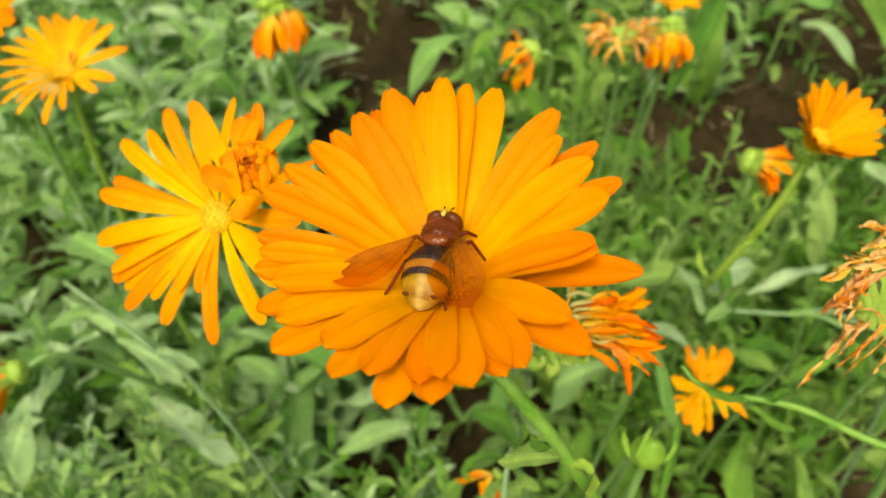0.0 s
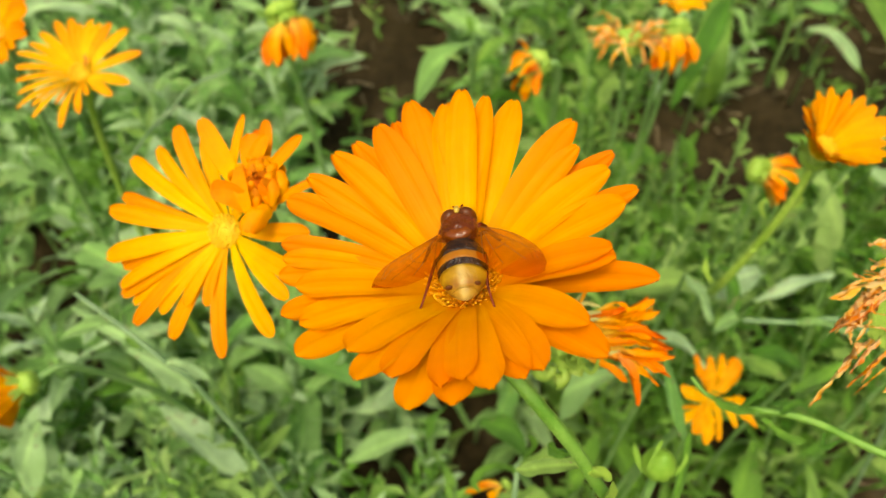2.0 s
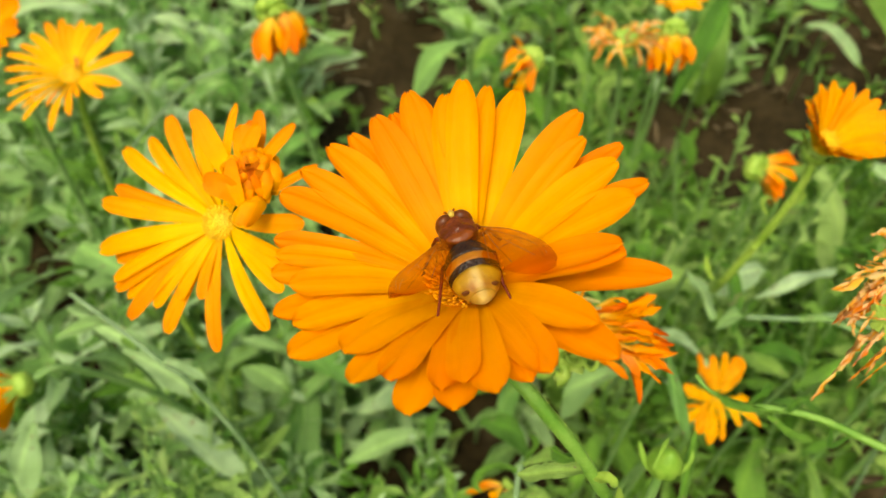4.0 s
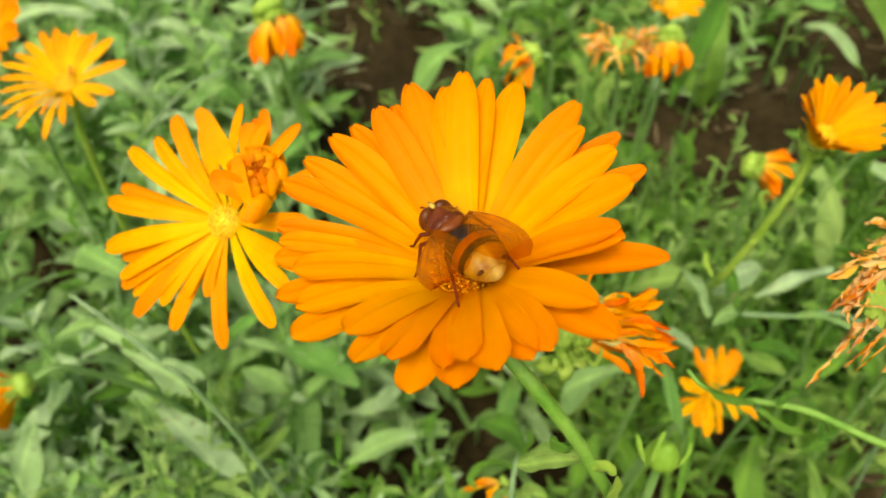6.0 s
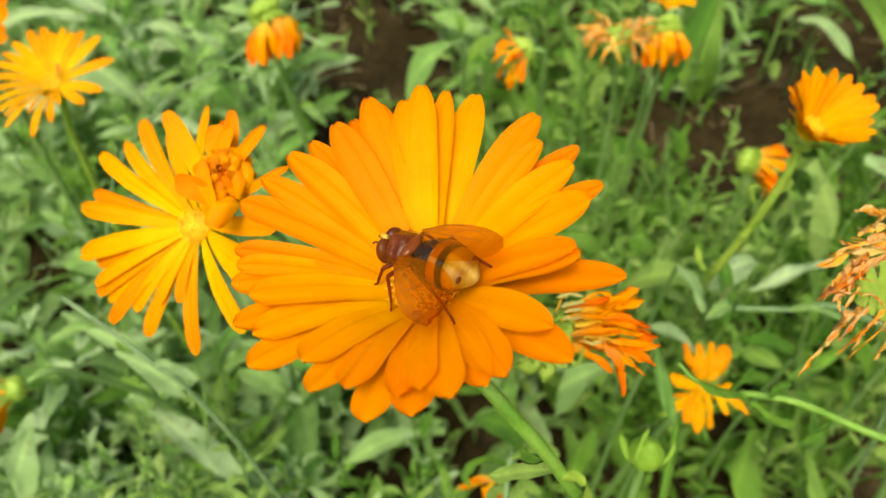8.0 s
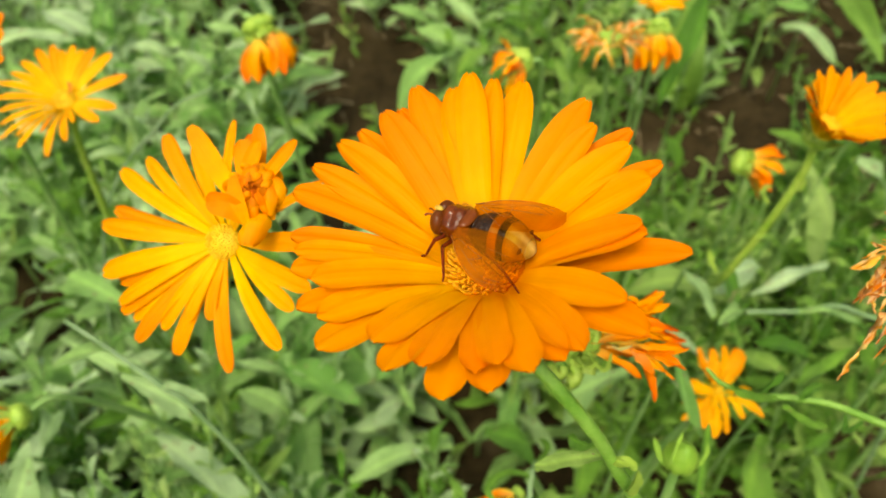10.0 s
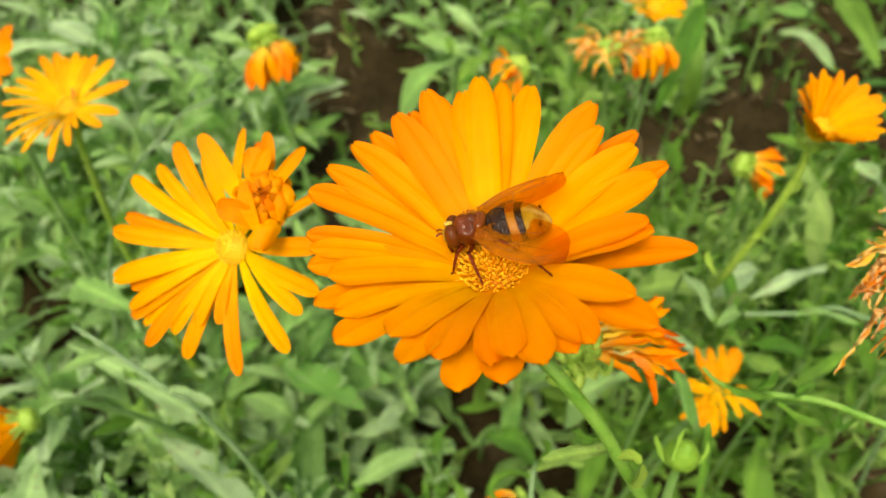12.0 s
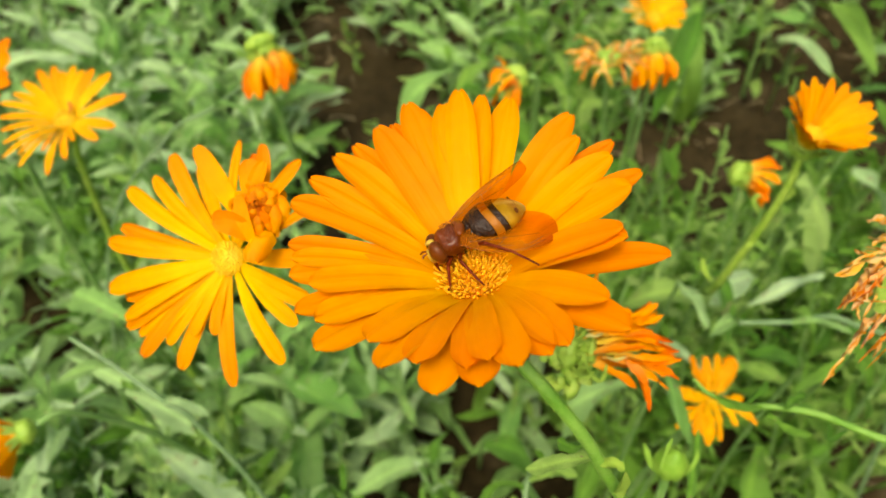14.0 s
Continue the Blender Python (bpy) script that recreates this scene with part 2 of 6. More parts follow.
def curled_petal(name, material, seed, length, width, bend, wave=0.2, nx=14, ny=4):
    """A limp petal: a strip that bends down, twists and crumples as it goes."""
    rnd = random.Random(seed)
    bm = bmesh.new()
    p, a, t = Vector((0, 0, 0)), 0.0, rnd.uniform(-0.4, 0.4)
    side = 0.0
    rows = []
    k1, k2 = rnd.uniform(2, 5), rnd.uniform(0, 6)
    for i in range(nx + 1):
        u = i / nx
        w = width * (0.45 + 0.55 * math.sin(min(1, u * 1.25) * math.pi * 0.62)) * (1 if u < 0.8 else max(0.12, 1 - ((u - 0.8) / 0.2) ** 2))
        row = []
        for j in range(ny + 1):
            v = j / ny * 2 - 1
            off = Vector((0, math.cos(t) * v * w / 2, math.sin(t) * v * w / 2 + 0.25 * w * (v * v - 0.4) + 0.1 * w * math.sin(9 * u + 5 * v + k2)))
            row.append(p + off)
        rows.append(row)
        a += bend / nx * (0.6 + 0.8 * u) + wave * math.sin(k1 * u * 3 + k2) / nx * 3
        side += wave * math.cos(k1 * u * 2 + k2) / nx * 2
        t += rnd.uniform(-0.28, 0.28)
        p = p + Vector((math.cos(a) * math.cos(side), math.sin(side), -math.sin(a) * math.cos(side))) * (length / nx)
    grid(bm, [[q / length for q in r] for r in rows])
    return mesh_of(name, bm, material)


def leaf_mesh(name, material, seed, width=0.26, droop=0.25, fold=0.35, wave=0.045, nx=12, ny=6):
    """A lance-shaped leaf, 1 long along x: folded at its midrib, wavy at its margin, drooping to its tip."""
    rnd = random.Random(seed)
    bm = bmesh.new()
    rows = []
    k, c = rnd.uniform(6, 11), rnd.uniform(0, 6)
    sway = rnd.uniform(-0.16, 0.16)
    twist = rnd.uniform(-0.9, 0.9)
    for i in range(nx + 1):
        u = i / nx
        w = width * (0.30 + 0.70 * math.sin(min(1, u / 0.6) * math.pi / 2) ** 1.5)
        if u > 0.6:
            w = width * max(0.015, 1 - ((u - 0.6) / 0.4) ** 2.0) ** 0.75
        row = []
        for j in range(ny + 1):
            v = j / ny * 2 - 1
            z = 0.18 * math.sin(u * math.pi * 0.6) - droop * u * u + abs(v) * fold * w / 2 + wave * abs(v) * math.sin(k * u + c + (2 if v > 0 else 0))
            spine = 0.18 * math.sin(u * math.pi * 0.6) - droop * u * u
            c1, s1, e, h = math.cos(twist * u), math.sin(twist * u), v * w / 2, z - spine
            row.append((u, e * c1 - h * s1 + sway * u * u, spine + h * c1 + e * s1))
        rows.append(row)
    grid(bm, rows)
    return mesh_of(name, bm, material)


def along(base, tip, roll=0.0, width=1.0, up=(0, 0, 1), thick=None):
    """The pose of a leaf or petal 1 long that runs from base to tip, face up; width scales it across."""
    base, tip = Vector(base), Vector(tip)
    x = tip - base
    n = x.length
    x.normalize()
    y = Vector(up).cross(x)
    if y.length < 0.05:
        y = Vector((0, 1, 0)).cross(x)
    y.normalize()
    z = x.cross(y)
    m = Matrix((x, y, z)).transposed().to_4x4()
    return Matrix.Translation(base) @ m @ Matrix.Rotation(roll, 4, "X") @ Matrix.Diagonal((n, n * width, n * (thick or 1), 1))


def strip(parent, name, points, width, material, seed, crumple=0.5, cup=0.2, blunt=0.5, label=""):
    """A soft strap through a few points: a limp petal, a husk or a bract, cupped, crumpled and tapering."""
    rnd = random.Random(seed)
    path = smooth_path(points, 8)
    base = path[0].copy()
    length = sum((b - a).length for a, b in zip(path, path[1:]))
    bm = bmesh.new()
    rows = []
    twist, k = rnd.uniform(-0.4, 0.4), rnd.uniform(0, 6)
    for i, p in enumerate(path):
        u = i / (len(path) - 1)
        d = (path[min(i + 1, len(path) - 1)] - path[max(i - 1, 0)]).normalized()
        y = Vector((0.1, -0.65, 0.75)).cross(d).normalized()
        y = Matrix.Rotation(twist, 3, d) @ y
        z = d.cross(y)
        twist += rnd.uniform(-0.30, 0.30) * crumple
        w = width * (0.55 + 0.45 * math.sin(min(1.0, u * 1.6) * math.pi / 2)) * (1 if u < 0.65 else max(0.06, 1 - ((u - 0.65) / 0.35) ** 2 * (1 - 0.1 * blunt)) ** blunt)
        row = []
        for j in range(6):
            v = j / 5 * 2 - 1
            lift = cup * w * v * v + crumple * w * 0.22 * math.sin(7 * u + 4.2 * v + k) * (0.3 + abs(v))
            row.append((p + y * (v * w / 2 * (1 + 0.16 * crumple * math.sin(17 * u + 3 * v + k))) + z * lift - base) / length)
        rows.append(row)
    grid(bm, rows)
    x = (path[-1] - base).normalized()
    q = x.to_track_quat("X", "Z").to_matrix().to_4x4()
    for v in bm.verts:
        v.co = q.inverted() @ v.co
    return put(name, mesh_of(name, bm, material), parent, Matrix.Translation(base) @ q @ Matrix.Diagonal((length, length, length, 1)), label)


def facing(at, normal, spin=0.0):
    """The pose of a flower head whose face looks along normal."""
    z = Vector(normal).normalized()
    x = Vector((0, 1, 0)).cross(z).normalized()
    y = z.cross(x)
    return Matrix.Translation(at) @ Matrix((x, y, z)).transposed().to_4x4() @ Matrix.Rotation(radians(spin), 4, "Z")


LEAVES_GREY = [leaf_mesh("grey_leaf", LEAF_GREY, 10 + i, 0.20 + 0.05 * (i % 3), 0.12 + 0.13 * (i % 4), 0.25 + 0.12 * (i % 3)) for i in range(7)]
LEAVES_PALE = [leaf_mesh("pale_leaf", LEAF_PALE, 60 + i, 0.22, 0.12 + 0.1 * i, 0.3) for i in range(3)]
LEAVES_FRESH = [leaf_mesh("fresh_leaf", LEAF_FRESH, 40 + i, 0.16 + 0.05 * (i % 3), 0.10 + 0.15 * (i % 4), 0.25 + 0.12 * (i % 3)) for i in range(7)]
LEAVES_SLIM = [leaf_mesh("slim_leaf", LEAF_FRESH, 210 + i, 0.17 + 0.02 * (i % 3), 0.05 + 0.1 * (i % 4), 0.3, 0.06) for i in range(5)]
LEAVES_BRIGHT = [leaf_mesh("light_leaf", LEAF_BRIGHT, 250 + i, 0.18 + 0.02 * (i % 3), 0.05 + 0.1 * (i % 4), 0.3, 0.07) for i in range(5)]
LEAVES_SILVER = [leaf_mesh("silver_leaf", LEAF_PALE if i % 2 else LEAF_GREY, 230 + i, 0.19 + 0.03 * (i % 3), 0.1 + 0.1 * (i % 4), 0.35, 0.06) for i in range(5)]
PETALS = [petal_mesh("petal", PETAL, 70 + i, 0.22, 0.045, 0.06, taper=0.52, tip=0.66 + 0.04 * (i % 3), round_end=2.2) for i in range(7)]
PETALS_ROUND = [petal_mesh("petal", PETAL, 170 + i, 0.22, 0.050, 0.03, taper=0.52, tip=0.84, teeth=False, droop=0.025, round_end=2.1) for i in range(7)]
PETALS_YELLOW = [petal_mesh("golden_petal", PETAL_YELLOW, 90 + i, 0.22, 0.03 + 0.02 * (i % 3), 0.06, taper=0.34, tip=0.82) for i in range(6)]
PETALS_PALE = [petal_mesh("pale_petal", PETAL_PALE, 130 + i, 0.185, 0.05, 0.04) for i in range(5)]


def disc(parent, m, radius, height, material, count, base_material=DISC_BASE, seed=3, size=0.00055, tall=1.0):
    """The domed middle of a flower, set with small tubular florets in a spiral."""
    bm = bmesh.new()
    blob(bm, (0, 0, 0), radius, radius, height, 20, 12)
    part("disc", bm, base_material, parent, "", m)
    rnd = random.Random(seed)
    bm = bmesh.new()
    for i in range(count):
        r = radius * 0.97 * math.sqrt((i + 0.5) / count)
        a = i * 2.39996
        z = height * math.sqrt(max(0.0, 1 - (r / radius) ** 2))
        lean = Vector((math.cos(a), math.sin(a), 0)) * (0.2 + 0.5 * r / radius)
        d = (Vector((0, 0, 1)) + lean + Vector((rnd.uniform(-.2, .2), rnd.uniform(-.2, .2), 0))).normalized()
        h = tall * size * rnd.uniform(3.0, 6.5) * (0.75 + 0.5 * r / radius)
        p = Vector((r * math.cos(a), r * math.sin(a), z * 0.92))
        q = d.to_track_quat("Z", "Y").to_matrix().to_4x4()
        s = size * rnd.uniform(0.7, 1.1)
        ring = [[Matrix.Translation(p) @ q @ Vector((w * s * math.cos(k * 1.2566), w * s * math.sin(k * 1.2566), hh * h)) for k in range(6)]
                for hh, w in ((0, 0.8), (0.6, 0.6), (0.85, 0.85), (1.0, 0.6), (1.05, 0.1))]
        grid(bm, ring)
    tagged(part("floret_cushion", bm, material, parent, "", m), kind="stuff")


def calyx(parent, m, radius, length, count, spread=0.6, material=CALYX):
    """The green cup under a flower, ringed by narrow pointed sepals."""
    bm = bmesh.new()
    blob(bm, (0, 0, -length * 0.32), radius, radius, length * 0.36, 36, 10, 0.2)
    for v in bm.verts:
        g = 0.94 + 0.08 * math.cos(count * math.atan2(v.co.y, v.co.x))
        v.co.x, v.co.y = v.co.x * g, v.co.y * g
    part("calyx", bm, material, parent, "", m)
    me = petal_mesh("sepal", material, 7, 0.30, 0.06, 0.3, teeth=False, taper=0.8, nx=6, ny=4)
    for i in range(count):
        a = 2 * math.pi * (i + 0.3 * (i % 2)) / count
        out = Vector((math.cos(a), math.sin(a), 0))
        b = m @ (out * radius * 0.55 + Vector((0, 0, -length * 0.5)))
        t = m @ (out * (radius * 0.55 + length * spread) + Vector((0, 0, length * (0.35 - 0.35 * spread))))
        put("sepal", me, parent, along(b, t, 0, 0.8, m.to_3x3() @ Vector((0, 0, 1)) - (m.to_3x3() @ out)))


def rays(parent, m, spec, start, lift, meshes, base_z=0.0, width=1.0, seed=1, wobble=0.0006, shingle=0.28):
    """Ray petals of a flower head: spec gives each one's angle and reach in millimetres."""
    rnd = random.Random(seed)
    up = m.to_3x3() @ Vector((0, 0, 1))
    for i, (a, r) in enumerate(spec):
        o = Vector((math.cos(radians(a)), math.sin(radians(a)), 0))
        b = m @ (o * start + Vector((0, 0, base_z + rnd.uniform(-0.0003, 0.0003))))
        t = m @ (o * r * 0.001 + Vector((0, 0, lift + rnd.uniform(-1, 1) * wobble)))
        length = (t - b).length
        put("petal", meshes[(i * 3 + seed) % len(meshes)], parent, along(b, t, shingle + rnd.uniform(-0.10, 0.10), width * rnd.uniform(0.92, 1.08) * 0.033 / length * (1 if length > 0.02 else length / 0.02), up))


def single_rays(parent, m, spec, start, lift, step, meshes, seed=1, shingle=0.14, across=1.0, reaching=1.0):
    """Ray petals set one by one: angle, reach and width in millimetres, the layer
    that each lies in and, where it is known, the height of its tip."""
    rnd = random.Random(seed)
    up = m.to_3x3() @ Vector((0, 0, 1))
    for i, (a, reach, wide, level, *rise) in enumerate(spec):
        o = Vector((math.cos(radians(a)), math.sin(radians(a)), 0))
        b = m @ (o * start + Vector((0, 0, level * step * 0.9)))
        t = m @ (o * reach * reaching * 0.001 + Vector((0, 0, rise[0] * 0.001 if rise else lift + level * step)))
        n = (t - b).length
        put("petal", meshes[(i * 3 + seed) % len(meshes)], parent, along(b, t, shingle * rnd.uniform(-0.4, 1.0), wide * across * 0.001 / (n * 0.22), up))


# ---- the ground ----
def build_ground():
    bm = bmesh.new()
    near = [i * 0.02 for i in range(-60, 91)]
    far = [2.0, 2.6, 4, 7, 14, 30, 70]
    xs = [-v + 0.0 for v in reversed(far)] + near + far
    ys = [-v for v in reversed(far)] + near + far
    rows = []
    for y in ys:
        row = []
        for x in xs:
            z = 0.018 * noise.fractal(Vector((x * 7, y * 7, 0)), 1.0, 2.0, 4) + 0.006 * noise.noise(Vector((x * 40, y * 40, 3)))
            row.append((x, y, z if abs(x) < 2.5 and abs(y) < 2.5 else 0.0))
        rows.append(row)
    grid(bm, rows)
    ob = new("ground", mesh_of("ground", bm, SOIL))
    tagged(ob, "dark damp garden soil, crumbly and bare between plants", "soil", kind="structure")
    rnd = random.Random(5)
    bm = bmesh.new()
    for i in range(700):
        x, y, s = rnd.uniform(-0.6, 0.9), rnd.uniform(0.1, 1.4), rnd.choice((0.003, 0.004, 0.006, 0.011))
        mm = Matrix.Translation((x, y, 0.018 * noise.fractal(Vector((x * 7, y * 7, 0)), 1.0, 2.0, 4) + s * 0.2)) @ Matrix.Rotation(rnd.uniform(0, 6), 4, "Z") @ Matrix.Diagonal((s, s * rnd.uniform(0.6, 1), s * 0.6, 1))
        vs = bmesh.ops.create_icosphere(bm, subdivisions=1, radius=1, matrix=mm)["verts"]
        for v in vs:
            v.co += Vector((rnd.uniform(-1, 1), rnd.uniform(-1, 1), rnd.uniform(-1, 1))) * s * 0.22
    clods = new("soil_clods", mesh_of("soil_clods", bm, SOIL, False))
    tagged(clods, "small dark clods of soil scattered over the bed", "soil", kind="stuff")


build_ground()


def dry_litter():
    """Dry stalks and leaf scraps that lie about on the soil."""
    rnd = random.Random(47)
    bm = bmesh.new()
    for i in range(420):
        x, y = rnd.uniform(-0.35, 0.75), rnd.uniform(0.15, 1.2)
        z = 0.018 * noise.fractal(Vector((x * 7, y * 7, 0)), 1.0, 2.0, 4) + 0.006
        a, n = rnd.uniform(0, 6.28), rnd.uniform(0.008, 0.045)
        d = Vector((math.cos(a), math.sin(a), rnd.uniform(-.1, .25))) * n
        p = Vector((x, y, z))
        bend = Vector((rnd.uniform(-.2, .2), rnd.uniform(-.2, .2), 0.1)) * n
        tube(bm, [p, p + d * 0.5 + bend, p + d], rnd.uniform(0.0005, 0.0016), 0.0004, 5)
    tagged(new("dry_litter", mesh_of("dry_litter", bm, LITTER)), "dry straw-coloured stalks lying on the dark soil", "litter", kind="stuff")


dry_litter()


# ---- leafy plants of the bed ----
def leafy_plant(x, y, height, count, meshes, length, seed, lean=(0, 0), label="leafy marigold plant without flowers growing in the bed"):
    """An upright stem with alternate lance-shaped leaves, largest low down."""
    rnd = random.Random(seed)
    base = Vector((x, y, -0.005))
    top = Vector((x + lean[0], y + lean[1], height))
    plant = thing("marigold_plant", base, label, "plant", "leafy plants of the bed")
    mid = base.lerp(top, 0.5) + Vector((rnd.uniform(-.015, .015), rnd.uniform(-.015, .015), 0))
    path = smooth_path([base, mid, top], 5)
    stem(plant, [base, mid, top], 0.0028, 0.0012, STEM_FAR, steps=5)
    a = rnd.uniform(0, 6.28)
    for i in range(count):
        u = 0.12 + 0.88 * (i + rnd.uniform(0, 0.6)) / count
        p = path[min(len(path) - 1, int(u * (len(path) - 1)))]
        a += 2.4 + rnd.uniform(-0.5, 0.5)
        e = radians(rnd.uniform(5, 50) + 25 * (u > 0.9))
        n = length * rnd.choice((0.5, 0.7, 0.85, 1.0, 1.0, 1.15, 1.4)) * rnd.uniform(0.9, 1.1) * (1.15 - 0.55 * u)
        d = Vector((math.cos(a) * math.cos(e), math.sin(a) * math.cos(e), math.sin(e)))
        put("leaf", meshes[rnd.randrange(len(meshes))], plant, along(p, p + d * n, rnd.uniform(-0.7, 0.7), rnd.uniform(0.7, 1.4)))
    return plant


LANES = ((-0.135, 0.99, -0.080, 0.54, 0.072), (-0.06, 0.96, -0.030, 0.62, 0.05), (0.29, 0.74, 0.205, 0.52, 0.048), (0.38, 0.70, 0.28, 0.53, 0.042), (0.32, 0.54, 0.24, 0.41, 0.030),
         (0.62, 0.93, 0.44, 0.62, 0.09), (-0.45, 0.51, -0.33, 0.37, 0.025), (-0.20, 0.45, -0.15, 0.34, 0.018), (-0.02, 0.29, -0.01, 0.16, 0.03), (0.035, 0.27, 0.025, 0.16, 0.03),
         (0.23, 0.28, 0.165, 0.19, 0.022), (0.10, 0.37, 0.08, 0.30, 0.02))


def bare(x, y):
    """The bare lanes of soil between the rows."""
    p = Vector((x, y))
    for ax, ay, bx, by, r in LANES:
        a, d = Vector((ax, ay)), Vector((bx - ax, by - ay))
        if (a + d * min(1, max(0, (p - a).dot(d) / d.dot(d))) - p).length < r:
            return True
    return False


def plant_bed():
    rnd = random.Random(11)
    k = 0
    for iy in range(20):
        for ix in range(30):
            x = -0.84 + ix * 0.060 + rnd.uniform(-0.028, 0.028)
            y = 0.10 + iy * 0.062 + rnd.uniform(-0.028, 0.028)
            if abs(x + 0.02) > 0.20 + 0.54 * y:
                continue
            k += 1
            if bare(x, y):
                if rnd.random() < 0.5:
                    leafy_plant(x, y, rnd.uniform(0.02, 0.05), 6, LEAVES_FRESH, 0.030, 5000 + k, label="small seedling sprouting from bare soil")
                continue
            grey = x < 0.04 + 0.06 * math.sin(y * 9) or (y > 0.75 and rnd.random() < 0.5)
            h = rnd.uniform(0.12, 0.22) if grey else rnd.uniform(0.14, 0.26)
            if y < 0.22:
                h *= 0.6
                if x > 0.04 and rnd.random() < 0.12:
                    continue
            leafy_plant(x, y, h, (rnd.randrange(18, 24) if grey else rnd.randrange(18, 26)) - (10 if y > 0.8 else 0), LEAVES_GREY if grey else LEAVES_FRESH,
                        rnd.uniform(0.042, 0.085) if grey else rnd.uniform(0.042, 0.080), 1000 + k, (rnd.uniform(-.03, .03), rnd.uniform(-.03, .03)))


def dense_corner():
    """The leafiest patch, close under the golden flower."""
    rnd = random.Random(19)
    for k in range(40):
        x, y = rnd.uniform(-0.38, -0.03), rnd.uniform(0.12, 0.38)
        leafy_plant(x, y, rnd.uniform(0.11, 0.18), rnd.randrange(14, 19), (LEAVES_GREY, LEAVES_PALE, LEAVES_FRESH)[k % 3], rnd.uniform(0.040, 0.070), 7000 + k, (rnd.uniform(-.03, .03), rnd.uniform(-.03, .03)))


def spray(x, y, height, count, meshes, length, seed, lean, label):
    """A slender shoot: a thin stem set with many small leaves, too small to tell apart."""
    rnd = random.Random(seed)
    base, top = Vector((x, y, -0.005)), Vector((x + lean[0], y + lean[1], height))
    plant = thing("slender_shoot", base, label, "plant", "slender shoots of the bed")
    path = smooth_path([base, base.lerp(top, 0.5) + Vector((rnd.uniform(-.012, .012), rnd.uniform(-.012, .012), 0)), top], 8)
    bm = bmesh.new()
    tube(bm, [p - base for p in path], 0.0016, 0.0007, 6)
    part("stem", bm, STEM_FAR, plant, "", Matrix.Translation(base))
    bm = bmesh.new()
    a = rnd.uniform(0, 6.28)
    for i in range(count):
        u = 0.25 + 0.75 * (i + rnd.uniform(0, 0.6)) / count
        p = path[min(len(path) - 1, int(u * (len(path) - 1)))]
        a += 2.4 + rnd.uniform(-0.5, 0.5)
        e = radians(rnd.uniform(0, 55) + 20 * (u > 0.85))
        d = Vector((math.cos(a) * math.cos(e), math.sin(a) * math.cos(e), math.sin(e)))
        start = len(bm.verts)
        bm.from_mesh(meshes[rnd.randrange(len(meshes))])
        bm.verts.ensure_lookup_table()
        m = along(p - base, p - base + d * length * rnd.uniform(0.6, 1.3) * (1.15 - 0.5 * u), rnd.uniform(-0.7, 0.7), rnd.uniform(0.7, 1.4))
        for v in bm.verts[start:]:
            v.co = m @ v.co
    bmesh.ops.scale(bm, vec=(12, 12, 12), verts=bm.verts)
    leaves = part("small_leaves", bm, meshes[0].materials[0], plant, "", Matrix.Translation(base) @ Matrix.Diagonal((1 / 12, 1 / 12, 1 / 12, 1)))
    tagged(leaves, kind="stuff")


